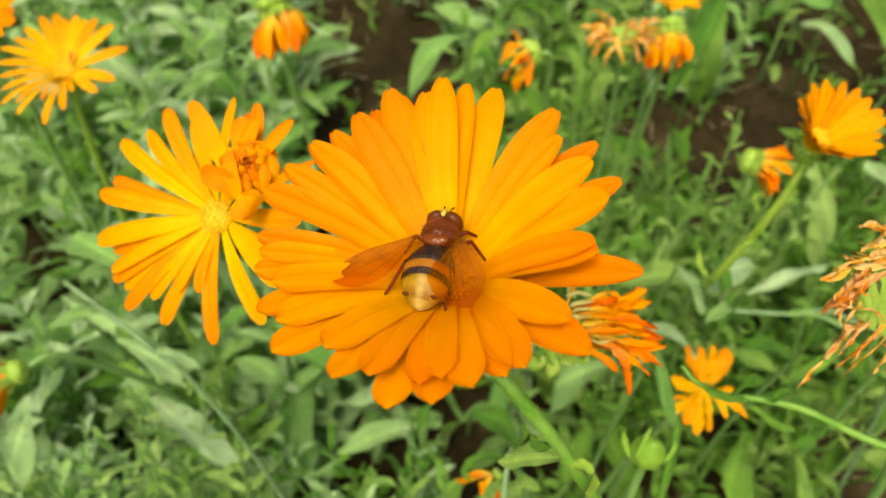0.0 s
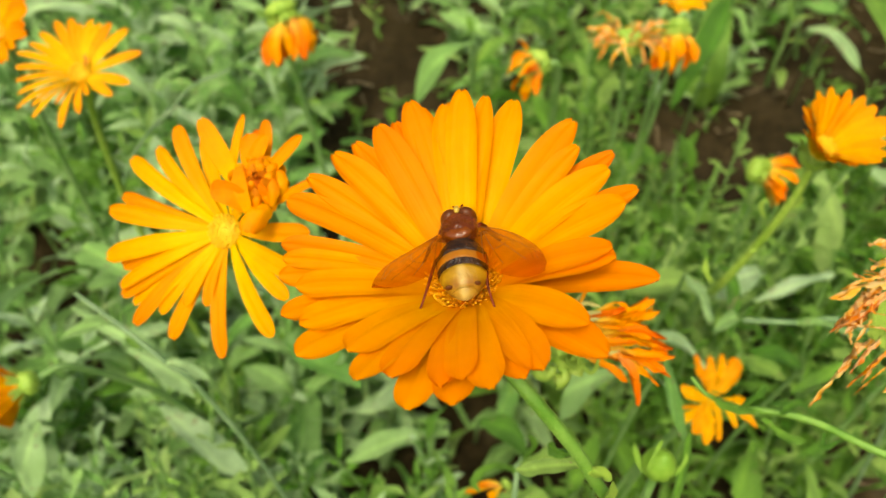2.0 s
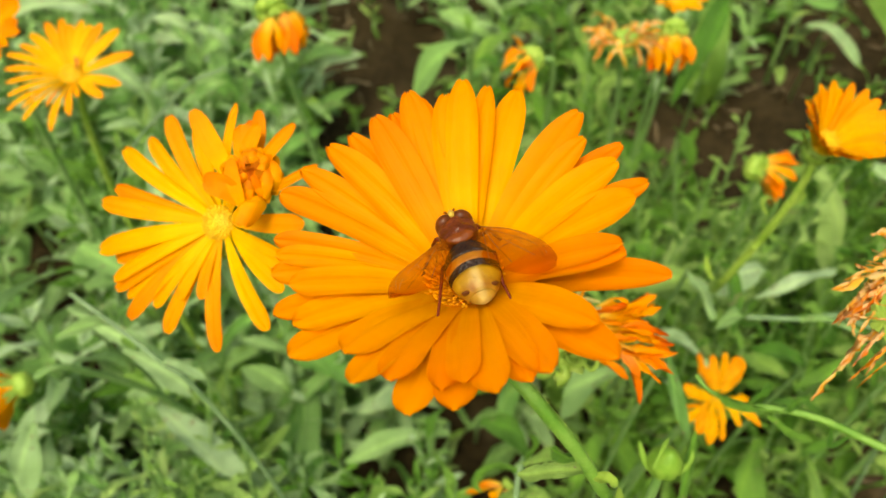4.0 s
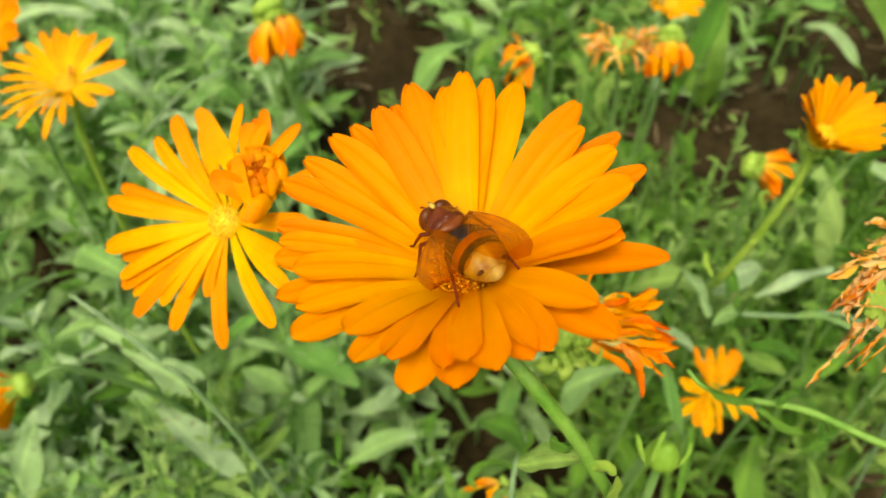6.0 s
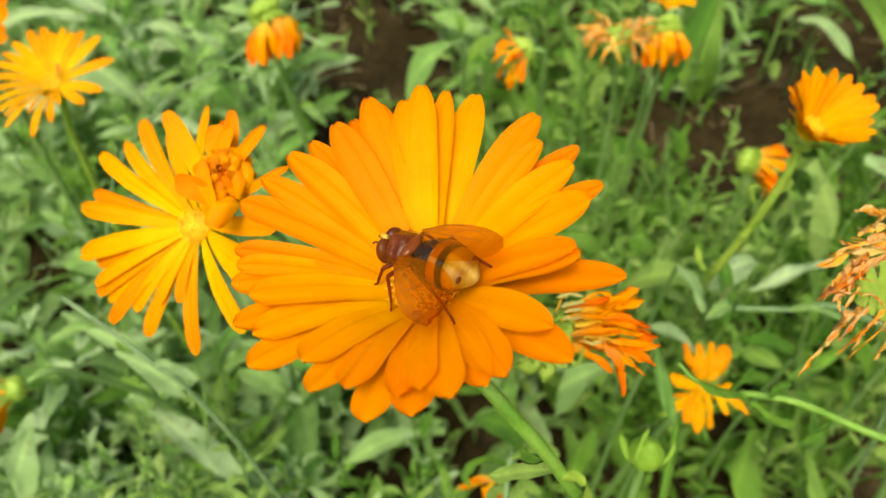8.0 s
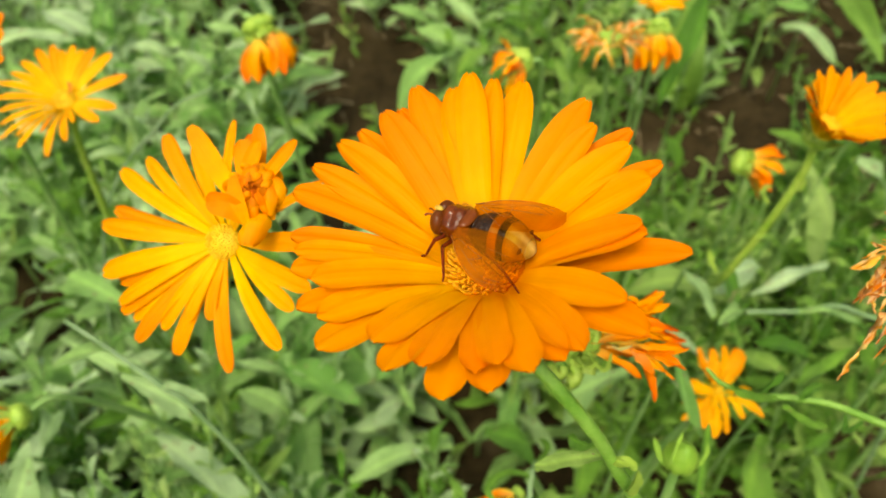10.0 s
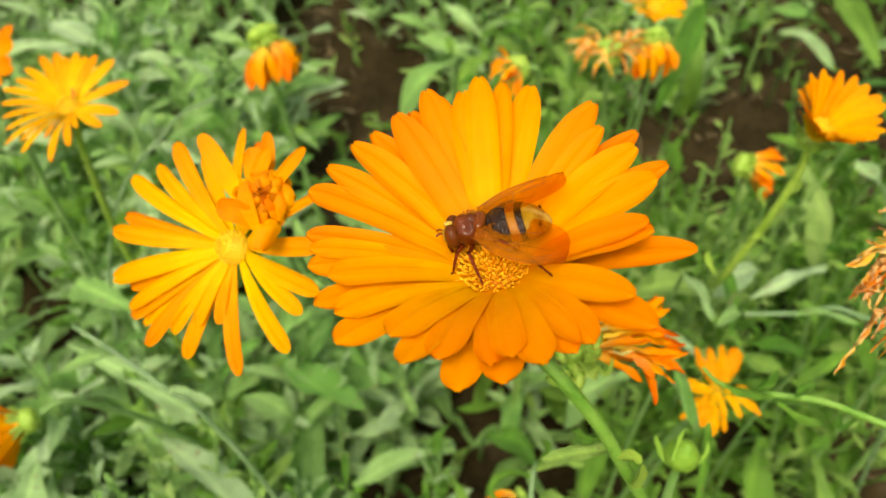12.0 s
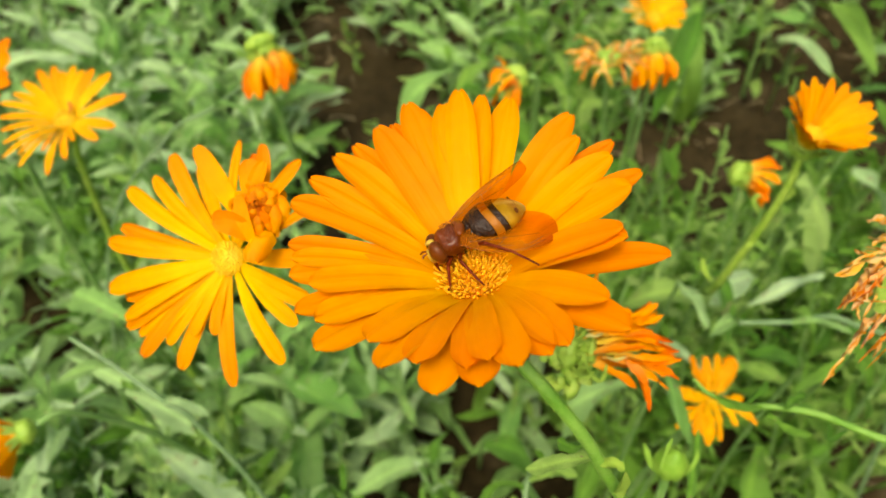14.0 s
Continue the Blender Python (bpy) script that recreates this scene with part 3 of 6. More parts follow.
def fine_shoots():
    rnd = random.Random(29)
    for k in range(85):
        x, y = rnd.uniform(0.08, 0.36), rnd.uniform(0.28, 0.56)
        if not bare(x, y):
            spray(x, y, rnd.uniform(0.15, 0.25), rnd.randrange(20, 34), LEAVES_SLIM, rnd.uniform(0.022, 0.036), 8000 + k, (rnd.uniform(-.04, .04), rnd.uniform(-.03, .03)), "slender marigold shoot with small narrow bright green leaves")
    for k in range(84):
        x, y = rnd.uniform(-0.46, -0.06), rnd.uniform(0.16, 0.70)
        if not bare(x, y) and abs(x) < 0.22 + 0.5 * y:
            spray(x, y, rnd.uniform(0.14, 0.23), rnd.randrange(14, 22), LEAVES_SILVER if k % 3 else LEAVES_SLIM, rnd.uniform(0.030, 0.052), 8200 + k, (rnd.uniform(-.05, .05), rnd.uniform(-.03, .03)), "slender marigold shoot with small silvery green leaves" if k % 3 else "slender marigold shoot with small narrow bright green leaves")
    for k in range(34):
        x, y = rnd.uniform(0.10, 0.24), rnd.uniform(0.24, 0.40)
        if not bare(x, y):
            spray(x, y, rnd.uniform(0.20, 0.28), rnd.randrange(20, 30), LEAVES_BRIGHT, rnd.uniform(0.018, 0.032), 8600 + k, (rnd.uniform(-.05, .05), rnd.uniform(-.03, .03)), "slender marigold shoot with small light green leaves")
    for k in range(26):
        x, y = rnd.uniform(-0.23, -0.12), rnd.uniform(0.15, 0.21)
        spray(x, y, rnd.uniform(0.19, 0.27), rnd.randrange(16, 26), LEAVES_SILVER if k % 2 else LEAVES_BRIGHT, rnd.uniform(0.018, 0.032), 8700 + k, (rnd.uniform(-.04, .04), rnd.uniform(-.03, .03)), "slender marigold shoot with small silvery green leaves" if k % 2 else "slender marigold shoot with small light green leaves")
    for k in range(22):
        x, y = rnd.uniform(-0.085, -0.005), rnd.uniform(0.13, 0.21)
        spray(x, y, rnd.uniform(0.14, 0.25), rnd.randrange(14, 22), LEAVES_BRIGHT if k % 3 else LEAVES_SILVER, rnd.uniform(0.018, 0.034), 8800 + k, (rnd.uniform(-.03, .03), rnd.uniform(-.03, .03)), "slender marigold shoot with small light green leaves" if k % 3 else "slender marigold shoot with small silvery green leaves")
    for k in range(28):
        x, y = rnd.uniform(0.04, 0.26), rnd.uniform(0.15, 0.28)
        if not bare(x, y):
            spray(x, y, rnd.uniform(0.09, 0.15), rnd.randrange(16, 24), LEAVES_SLIM, rnd.uniform(0.022, 0.034), 8400 + k, (rnd.uniform(-.04, .04), rnd.uniform(-.03, .03)), "low slender marigold shoot with small narrow bright green leaves")


dense_corner()
plant_bed()
fine_shoots()


# ---- the great open flower ----
HEAD = pose(0.00084, 0.08457, 0.47788, 5.77, -11.65, 0.0)
RAYS_FAR = [(144.4, 34.5, 6.2, -0.4, 15.8), (132.2, 33.4, 7, 1, 16.6), (123.8, 33.8, 6.4, 0.3, 15.3), (115.7, 32.6, 7.6, 1.4, 17.3), (109.1, 34.5, 6.2, -0.2, 14.8), (102.9, 35.7, 6.8, 0.2, 17.5),
            (99.3, 34.3, 6, 0.6, 16.0), (90.7, 33.2, 7.4, 0.9, 16.6), (83.9, 35.0, 6.8, 1.6, 18.0), (76.7, 35.3, 5.8, 1.1, 15.7), (69.1, 36.5, 7.6, 0.5, 14.0), (46.4, 34.4, 7.8, 1.1, 14.6),
            (36.3, 29.1, 5.6, 0.4, 15.4)]
RAYS_RIGHT = [(28.6, 33.9, 6.8, -0.4, 13.4), (19.4, 29.7, 8, 1.2, 16.1), (8.5, 32.4, 6.4, -0.2, 16.0), (3.7, 29.7, 8.4, 0.9, 15.8), (-14.3, 27.0, 6.4, 0.8, 15.7), (-18.9, 27.8, 7.2, 0.4, 15.4),
              (-19.9, 34.8, 7.2, -0.8, 12.0), (-44.0, 29.0, 7, 0.9, 15.8), (-47.4, 33.9, 8, -0.4, 14.6), (-62.3, 30.1, 7.6, 1, 15.9), (-68.9, 29.7, 7.2, 0.3, 15.3)]
RAYS_NEAR = [(-78.5, 31.4, 6.6, 0.7, 16.8), (-86.7, 28.5, 5.9, 1.1, 16.0), (-94.3, 28.8, 5.6, 0.6, 15.5), (-91.4, 31.2, 7.4, -0.8, 13.8), (-104.6, 31.9, 7.4, -0.7, 13.2), (-109.9, 28.2, 7, 1, 15.9),
             (-118.7, 30.6, 6.8, 0, 16.6), (-129.4, 26.9, 7.4, 0.7, 15.6), (-142.6, 33.2, 7.8, -0.5, 15.2), (-154.1, 30.1, 7.2, 1, 14.2), (-160.5, 32.5, 6.4, -0.5, 14.6), (-167.1, 28.4, 6.4, 1, 15.9),
             (-174.5, 32.0, 6.4, 0, 15.0), (171.3, 33.4, 5.6, 1, 14.2), (178.1, 31.7, 5.4, -0.2, 14.8), (154.9, 35.7, 7.2, 0.8, 15.7)]


def big_flower():
    base = (0.105, 0.075, 0.0)
    f = thing("marigold", base, "large open orange marigold with overlapping petals and a floret-studded middle", "flower")
    single_rays(f, HEAD, RAYS_FAR, 0.0048, 0.0150, 0.0013, PETALS, 1, across=0.92, reaching=0.985)
    single_rays(f, HEAD, RAYS_RIGHT, 0.0048, 0.0150, 0.0013, PETALS, 3, across=0.93, reaching=0.985)
    single_rays(f, HEAD, RAYS_NEAR, 0.0048, 0.0150, 0.0013, PETALS_ROUND, 2, across=0.94, reaching=0.962)
    disc(f, HEAD @ pose(0, 0, 0.0006), 0.0060, 0.0024, DISC, 340, size=0.00039, tall=1.1)
    calyx(f, HEAD @ pose(0, 0, -0.001), 0.0065, 0.012, 16)
    stem(f, [base, (0.075, 0.070, 0.25), (0.047, 0.0665, 0.385), (0.0265, 0.0673, 0.4388), (0.0154, 0.0700, 0.4585), (0.006, 0.077, 0.4675), (0.0015, 0.084, 0.473)], 0.0016, 0.00118, STEM, ribs=0.12, steps=8)
    rnd = random.Random(77)
    path = smooth_path([(0.047, 0.0665, 0.385), (0.0265, 0.0673, 0.4388), (0.0154, 0.0700, 0.4585), (0.006, 0.077, 0.4675)], 40)
    bm = bmesh.new()
    for i in range(1500):
        k = rnd.randrange(len(path) - 1)
        d = (path[k + 1] - path[k]).normalized()
        o = Matrix.Rotation(rnd.uniform(0, 6.28), 3, d) @ d.orthogonal().normalized()
        p = path[k].lerp(path[k + 1], rnd.random()) + o * 0.00115
        q = p + (o + d * rnd.uniform(-0.5, 0.5)) * rnd.uniform(0.0004, 0.0010)
        e = d * 0.00004
        bm.faces.new([bm.verts.new(p - e), bm.verts.new(p + e), bm.verts.new(q)])
    tagged(part("stem_fuzz", bm, CALYX, f), kind="stuff")
    for k, (w, *points) in enumerate(((0.0026, (0.0262, 0.0669, 0.4403), (0.0282, 0.0653, 0.4416), (0.0303, 0.0638, 0.4416)),
            (0.0026, (0.0301, 0.0650, 0.4301), (0.0306, 0.0639, 0.4346), (0.0307, 0.0642, 0.4406)),
            (0.0034, (0.0253, 0.0682, 0.4402), (0.0194, 0.0701, 0.4361), (0.0121, 0.0717, 0.4305)),
            (0.0026, (0.0227, 0.0691, 0.4438), (0.0205, 0.0713, 0.4402), (0.0185, 0.0731, 0.4391)))):
        strip(f, "bract", points, w, CALYX if k < 2 else LEAF_FRESH, 300 + k, 0.6, 0.45, 0.8)
    return f


BIG = big_flower()


# ---- the golden flower beside it, and the half-open one over it ----
def golden_flower():
    base = (-0.160, 0.380, 0.0)
    f = thing("marigold", base, "golden-yellow marigold with narrow, widely spaced petals", "flower")
    h = pose(-0.0547, 0.1237, 0.4545, 40.6, -27.9, 0)
    spec = [(125, 32.1, 5.4, 0.6), (112.4, 27.9, 5.0, 0), (95.2, 28.6, 5.6, 0.6), (57, 28.6, 3.2, -1), (143.1, 30.8, 4.6, 0), (151.6, 34.1, 5.4, 0.6), (170.8, 35.0, 6.2, 0.6), (177.2, 31.5, 5.4, -1),
            (-174.5, 33.0, 4.4, 0.6), (-170.2, 34.3, 4.6, -0.4), (-164.9, 32.4, 4.2, -1), (-156.4, 34.8, 5.0, 0.3), (-148.9, 26.4, 4.6, 0.8), (-137.2, 30.5, 5.2, -0.8), (-136.6, 20.6, 4.2, 0.4),
            (-118.8, 18.5, 4.4, 0), (-106.5, 30.6, 6.0, 0.7), (-76.4, 29.3, 6.0, 0.6), (-43.5, 27.0, 5.8, 0.5)]
    behind = [(-58, 25, 5.0, -0.8), (23.8, 31.8, 3.8, 0), (4.1, 31.3, 2.6, -0.4), (40, 26, 4.6, -1), (-20, 25, 5.4, -0.8), (80, 24, 5.0, -1)]
    single_rays(f, h, spec + behind, 0.0035, 0.004, 0.0007, PETALS_YELLOW, 4, across=0.86)
    disc(f, h, 0.0042, 0.0026, DISC_YELLOW, 130, DISC_YELLOW, 4, 0.0003, 0.5)
    calyx(f, h @ pose(0, 0, -0.001), 0.005, 0.010, 13)
    stem(f, [base, (-0.135, 0.330, 0.16), (-0.108, 0.262, 0.29), (-0.078, 0.178, 0.40), (-0.0545, 0.1265, 0.4495)], 0.0018, 0.0013, STEM_FAR, steps=8)
    return f


GOLDEN = golden_flower()


HALF_P = [
    (0.0045, (-0.0487, 0.1246, 0.4668), (-0.0550, 0.1344, 0.4695), (-0.0607, 0.1428, 0.4744)),
    (0.0050, (-0.0452, 0.1256, 0.4681), (-0.0465, 0.1313, 0.4708), (-0.0474, 0.1372, 0.4741)),
    (0.0032, (-0.0446, 0.1279, 0.4678), (-0.0446, 0.1352, 0.4703), (-0.0445, 0.1421, 0.4745)),
    (0.0027, (-0.0458, 0.1290, 0.4668), (-0.0467, 0.1358, 0.4689), (-0.0471, 0.1416, 0.4720)),
    (0.0051, (-0.0454, 0.1195, 0.4656), (-0.0496, 0.1198, 0.4702), (-0.0544, 0.1213, 0.4705)),
    (0.0033, (-0.0461, 0.1182, 0.4658), (-0.0472, 0.1204, 0.4710), (-0.0487, 0.1262, 0.4730)),
]
HALF_LOW = [
    (0.0043, (-0.0427, 0.1202, 0.4669), (-0.0420, 0.1161, 0.4682), (-0.0444, 0.1116, 0.4659)),
    (0.0035, (-0.0451, 0.1194, 0.4668), (-0.0452, 0.1152, 0.4673), (-0.0463, 0.1122, 0.4657)),
    (0.0031, (-0.0402, 0.1220, 0.4664), (-0.0390, 0.1232, 0.4702), (-0.0402, 0.1274, 0.4713)),
    (0.0028, (-0.0415, 0.1201, 0.4661), (-0.0405, 0.1211, 0.4700), (-0.0413, 0.1249, 0.4718)),
]


def half_open_flower():
    base = (-0.120, 0.410, 0.0)
    f = thing("marigold", base, "half-open orange marigold with short incurved petals and a brown middle", "flower")
    h = facing((-0.0450, 0.1268, 0.4652), (0.10, -0.45, 0.85))
    for k, (w, *points) in enumerate(HALF_P):
        strip(f, "petal", points, w * 1.12, PETAL_DEEP, 400 + k, 0.10, 0.10, 0.42)
    for k, (w, *points) in enumerate(HALF_LOW):
        strip(f, "spoon_petal", points, w * 1.15, PETAL_DEEP, 420 + k, 0.12, -0.28, 0.38)
    bm = bmesh.new()
    blob(bm, (0, 0, 0.0026), 0.0040, 0.0040, 0.0030, 16, 10, 0.1)
    part("disc", bm, BROWN_FLORET, f, "red-brown middle", h)
    # rings of short petals that curl in over the brown middle
    rnd = random.Random(8)
    for r, n, tall, wide, mats in ((0.0044, 13, 0.0070, 0.0024, (PETAL_DEEP, PETAL)), (0.0034, 11, 0.0080, 0.0022, (PETAL_DEEP, BROWN_PETAL)), (0.0022, 8, 0.0082, 0.0019, (BROWN_PETAL, PETAL_DEEP)), (0.0012, 6, 0.0078, 0.0015, (BROWN_PETAL,)), (0.0004, 3, 0.0074, 0.0013, (BROWN_PETAL,))):
        for i in range(n):
            a = 2 * math.pi * (i + rnd.uniform(-.25, .25)) / n + r * 900
            o = Vector((math.cos(a), math.sin(a), 0))
            points = [h @ (o * r * q + Vector((0, 0, z * tall * rnd.uniform(0.92, 1.08)))) for q, z in ((0.8, 0.05), (1.42, 0.50), (1.15, 0.88), (0.55, 1.0))]
            strip(f, "inner_petal", points, wide * rnd.uniform(0.9, 1.15), mats[i % len(mats)], 440 + i + int(r * 1e5), 0.15, -0.22, 0.42)
    calyx(f, h @ pose(0, 0, -0.001), 0.0048, 0.009, 12, 0.3)
    stem(f, [base, (-0.105, 0.350, 0.16), (-0.085, 0.268, 0.29), (-0.056, 0.168, 0.41), (-0.0455, 0.1285, 0.4610)], 0.0018, 0.0014, STEM_FAR, steps=8)
    return f


HALF = half_open_flower()


# ---- flowers further back ----
def ring(n, radius, seed, spread=0.1, turn=0.0):
    rnd = random.Random(seed)
    return [(360 * i / n + turn + rnd.uniform(-5, 5), radius * rnd.uniform(1 - spread, 1 + spread * 0.6)) for i in range(n)]


def small_flower(head, normal, radius, lift, n, path, label, meshes=PETALS_YELLOW, width=0.8, seed=1, disc_material=DISC_YELLOW, disc_r=0.0045, spread=0.1, turn=0.0, spec=None, green=STEM_FAR):
    f = thing("marigold", path[0], label, "flower", "marigolds of the bed")
    h = facing(head, normal)
    rays(f, h, spec or ring(n, radius, seed, spread, turn), 0.0035, lift, meshes, 0.0, width, seed)
    rays(f, h, ring(n, radius * 0.93, seed + 50, spread, turn + 180 / n), 0.0035, lift * 0.9, meshes, -0.001, width, seed + 1) if not spec else None
    disc(f, h, disc_r, 0.0024, disc_material, 90, disc_material, seed, 0.00040, 0.6)
    calyx(f, h @ pose(0, 0, -0.001), 0.0055, 0.011, 12, 0.5)
    stem(f, path + [tuple(h @ Vector((0, 0, -0.004)))], 0.0021, 0.0015, green, steps=7)
    return f


def limp_flower(head, normal, n, reach, path, label, material, seed, width=0.0042, bend=1.9, start=0.2, arc=(0, 360), calyx_r=0.0075, green=True, name="wilted_marigold", wave=0.4):
    """A fading head: limp petals that hang from a green cup."""
    rnd = random.Random(seed)
    f = thing(name, path[0], label, "flower", "wilted marigolds")
    h = facing(head, normal)
    for i in range(n):
        a = radians(arc[0] + (arc[1] - arc[0]) * (i + rnd.uniform(-.3, .3)) / n)
        o = Vector((math.cos(a), math.sin(a), 0))
        z = Vector((0, 0, 1))
        x = (o * math.cos(start) + z * math.sin(start) + Vector((rnd.uniform(-.2, .2), rnd.uniform(-.2, .2), rnd.uniform(-.2, .3)))).normalized()
        L = reach * rnd.uniform(0.7, 1.1)
        xw = (h.to_3x3() @ x).normalized()
        y = Vector((rnd.uniform(-.15, .15), rnd.uniform(-.15, .15), 1)).cross(xw).normalized()
        m = Matrix((xw, y, xw.cross(y))).transposed().to_4x4()
        me = curled_petal("limp_petal", material, seed * 100 + i, L, width * rnd.uniform(0.7, 1.2), bend * rnd.uniform(0.4, 1.4), wave)
        put("petal", me, f, Matrix.Translation(h @ (o * calyx_r * 0.6 + z * 0.002)) @ m @ Matrix.Diagonal((L, L, L, 1)))
    calyx(f, h @ pose(0, 0, 0.001), calyx_r, calyx_r * 1.55, 11, 0.35)
    if green:
        rnd = random.Random(seed + 1)
        for i in range(9):
            bm = bmesh.new()
            a = i * 0.7
            r = calyx_r * rnd.uniform(0.45, 1.0)
            pts = [Vector((r * math.cos(a) * (1 - 0.25 * k) + 0.002 * math.sin(k * 2.2), r * math.sin(a) * (1 - 0.25 * k) , 0.0015 * k + 0.002 * math.sin(k * 1.3))) for k in range(4)]
            tube(bm, smooth_path(pts, 3), 0.0022, 0.0009, 6, 0.2)
            part("seed_husk", bm, CALYX, f, "", h)
    stem(f, path + [tuple(h @ Vector((0, 0, -0.006)))], 0.0021, 0.0016, STEM_FAR, steps=7)
    return f


CORNER_FLOWER = small_flower((-0.1614, 0.2645, 0.401), (-0.10, -0.30, 0.95), 27, 0.005, 13,
    [(-0.19, 0.33, 0.0), (-0.188, 0.30, 0.25), (-0.170, 0.272, 0.36)], "golden-orange open marigold on a slender green stem", PETALS_PALE, 0.74, seed=21, green=CALYX, spec=[(118, 31.3), (105, 29), (86, 26.6), (64, 26), (44, 27.5), (74, 24), (10, 28.5), (-24, 28.2), (-42, 25.5), (-62, 17), (-76, 24.4), (-91, 31), (-105, 19), (-119, 28.1),
          (-131, 24), (-142, 29.3), (-155, 26), (-171, 26.3), (172, 28.7), (158, 31.3), (146, 29), (133, 29.8), (96, 24)])
strip(CORNER_FLOWER, "withered_floret", [(-0.1594, 0.2655, 0.4030), (-0.1580, 0.2672, 0.4062), (-0.1592, 0.2690, 0.4080)], 0.0016, BROWN_FLORET, 590, 0.5, 0.4, 0.7, "small brown withered floret")
small_flower((-0.2080, 0.2986, 0.4048), (-0.3, -0.5, 0.8), 24, 0.006, 12, [(-0.24, 0.36, 0.0), (-0.23, 0.33, 0.25), (-0.212, 0.305, 0.37)],
    "orange marigold in full bloom at the edge of the bed", PETALS, 0.8, 22, DISC)
small_flower((-0.1836, 0.1640, 0.3185), (-0.93, -0.30, -0.12), 16, 0.010, 14, [(-0.15, 0.24, 0.0), (-0.150, 0.215, 0.2), (-0.166, 0.181, 0.306)],
    "orange marigold turned aside, showing its bright green calyx", PETALS, 0.8, 23, DISC)
CUP_LEAVES = [
    (0.0022, (0.1292, 0.2091, 0.3709), (0.1273, 0.2120, 0.3737), (0.1289, 0.2138, 0.3755), (0.1314, 0.2131, 0.3749)),
    (0.0024, (0.1322, 0.2010, 0.3840), (0.1355, 0.2030, 0.3861), (0.1352, 0.2049, 0.3880)),
    (0.003, (0.1166, 0.2063, 0.3327), (0.1136, 0.2101, 0.3364), (0.1135, 0.2143, 0.3405)),
    (0.0022, (0.1246, 0.1992, 0.3695), (0.1225, 0.1964, 0.3666), (0.1201, 0.1954, 0.3656)),
]
CUP_FLOWER = small_flower((0.1288, 0.1943, 0.4192), (0.12, -0.30, 0.95), 14.4, 0.0150, 18,
    [(0.270, 0.476, 0.0), (0.150, 0.264, 0.258), (0.1215, 0.2095, 0.3246), (0.1238, 0.1976, 0.3677), (0.1276, 0.1944, 0.3985)],
    "cup-shaped golden marigold on a long slanting stem", PETALS_PALE, 0.82, 24, green=CALYX)
for k, (w, *points) in enumerate(CUP_LEAVES):
    strip(CUP_FLOWER, "stem_leaf", points, w, CALYX, 640 + k, 0.5, 0.4, 0.9)
FOLDED = [
    (0.0063, (0.1109, 0.1664, 0.3094), (0.1053, 0.1701, 0.3174), (0.1048, 0.1774, 0.3212)),
    (0.0063, (0.1122, 0.1662, 0.3098), (0.1101, 0.1701, 0.3174), (0.1112, 0.1774, 0.3199)),
    (0.0049, (0.1138, 0.1664, 0.3094), (0.1149, 0.1707, 0.3165), (0.1169, 0.1785, 0.3196)),
    (0.0082, (0.1151, 0.1662, 0.3098), (0.1189, 0.1691, 0.3178), (0.1223, 0.1761, 0.3201)),
    (0.0063, (0.1108, 0.1631, 0.3084), (0.1027, 0.1624, 0.3132), (0.0975, 0.1658, 0.3149)),
    (0.0036, (0.1076, 0.1604, 0.3073), (0.1008, 0.1589, 0.3099), (0.0950, 0.1583, 0.3095)),
    (0.0046, (0.1077, 0.1592, 0.3075), (0.1005, 0.1555, 0.3083), (0.0937, 0.1520, 0.3064)),
]
FOLDED_LOW = [
    (0.0067, (0.1081, 0.1619, 0.3086), (0.1041, 0.1538, 0.3094), (0.1022, 0.1485, 0.3046)),
    (0.0062, (0.1098, 0.1616, 0.3090), (0.1070, 0.1515, 0.3087), (0.1061, 0.1448, 0.3027)),
    (0.0057, (0.1119, 0.1619, 0.3086), (0.1112, 0.1527, 0.3085), (0.1117, 0.1464, 0.3027)),
    (0.0036, (0.1154, 0.1603, 0.3085), (0.1177, 0.1559, 0.3086), (0.1197, 0.1511, 0.3056)),
    (0.0043, (0.1168, 0.1604, 0.3073), (0.1224, 0.1571, 0.3083), (0.1283, 0.1511, 0.3056)),
    (0.0058, (0.1162, 0.1628, 0.3081), (0.1204, 0.1619, 0.3113), (0.1242, 0.1603, 0.3099)),
]
FOLDED_FLOWER = small_flower((0.1115, 0.1640, 0.3062), (-0.02, -0.55, 0.83), 8, 0.003, 5,
    [(0.10, 0.22, 0.0), (0.105, 0.185, 0.2), (0.111, 0.168, 0.285)], "small golden marigold with petals missing, half folded", PETALS_PALE, 0.6, 25, disc_r=0.003)
for k, (w, *points) in enumerate(FOLDED + FOLDED_LOW):
    strip(FOLDED_FLOWER, "petal", points, w * 0.82, PETAL_PALE, 600 + k, 0.5, 0.2, 0.5)
BACK_FLOWER = small_flower((0.1428, 0.4177, 0.3506), (0, -0.3, 0.95), 20, 0.010, 10, [(0.15, 0.46, 0.0), (0.147, 0.44, 0.2), (0.144, 0.42, 0.335)],
    "small yellow marigold behind the wilted heads", PETALS_PALE, 0.8, 26)

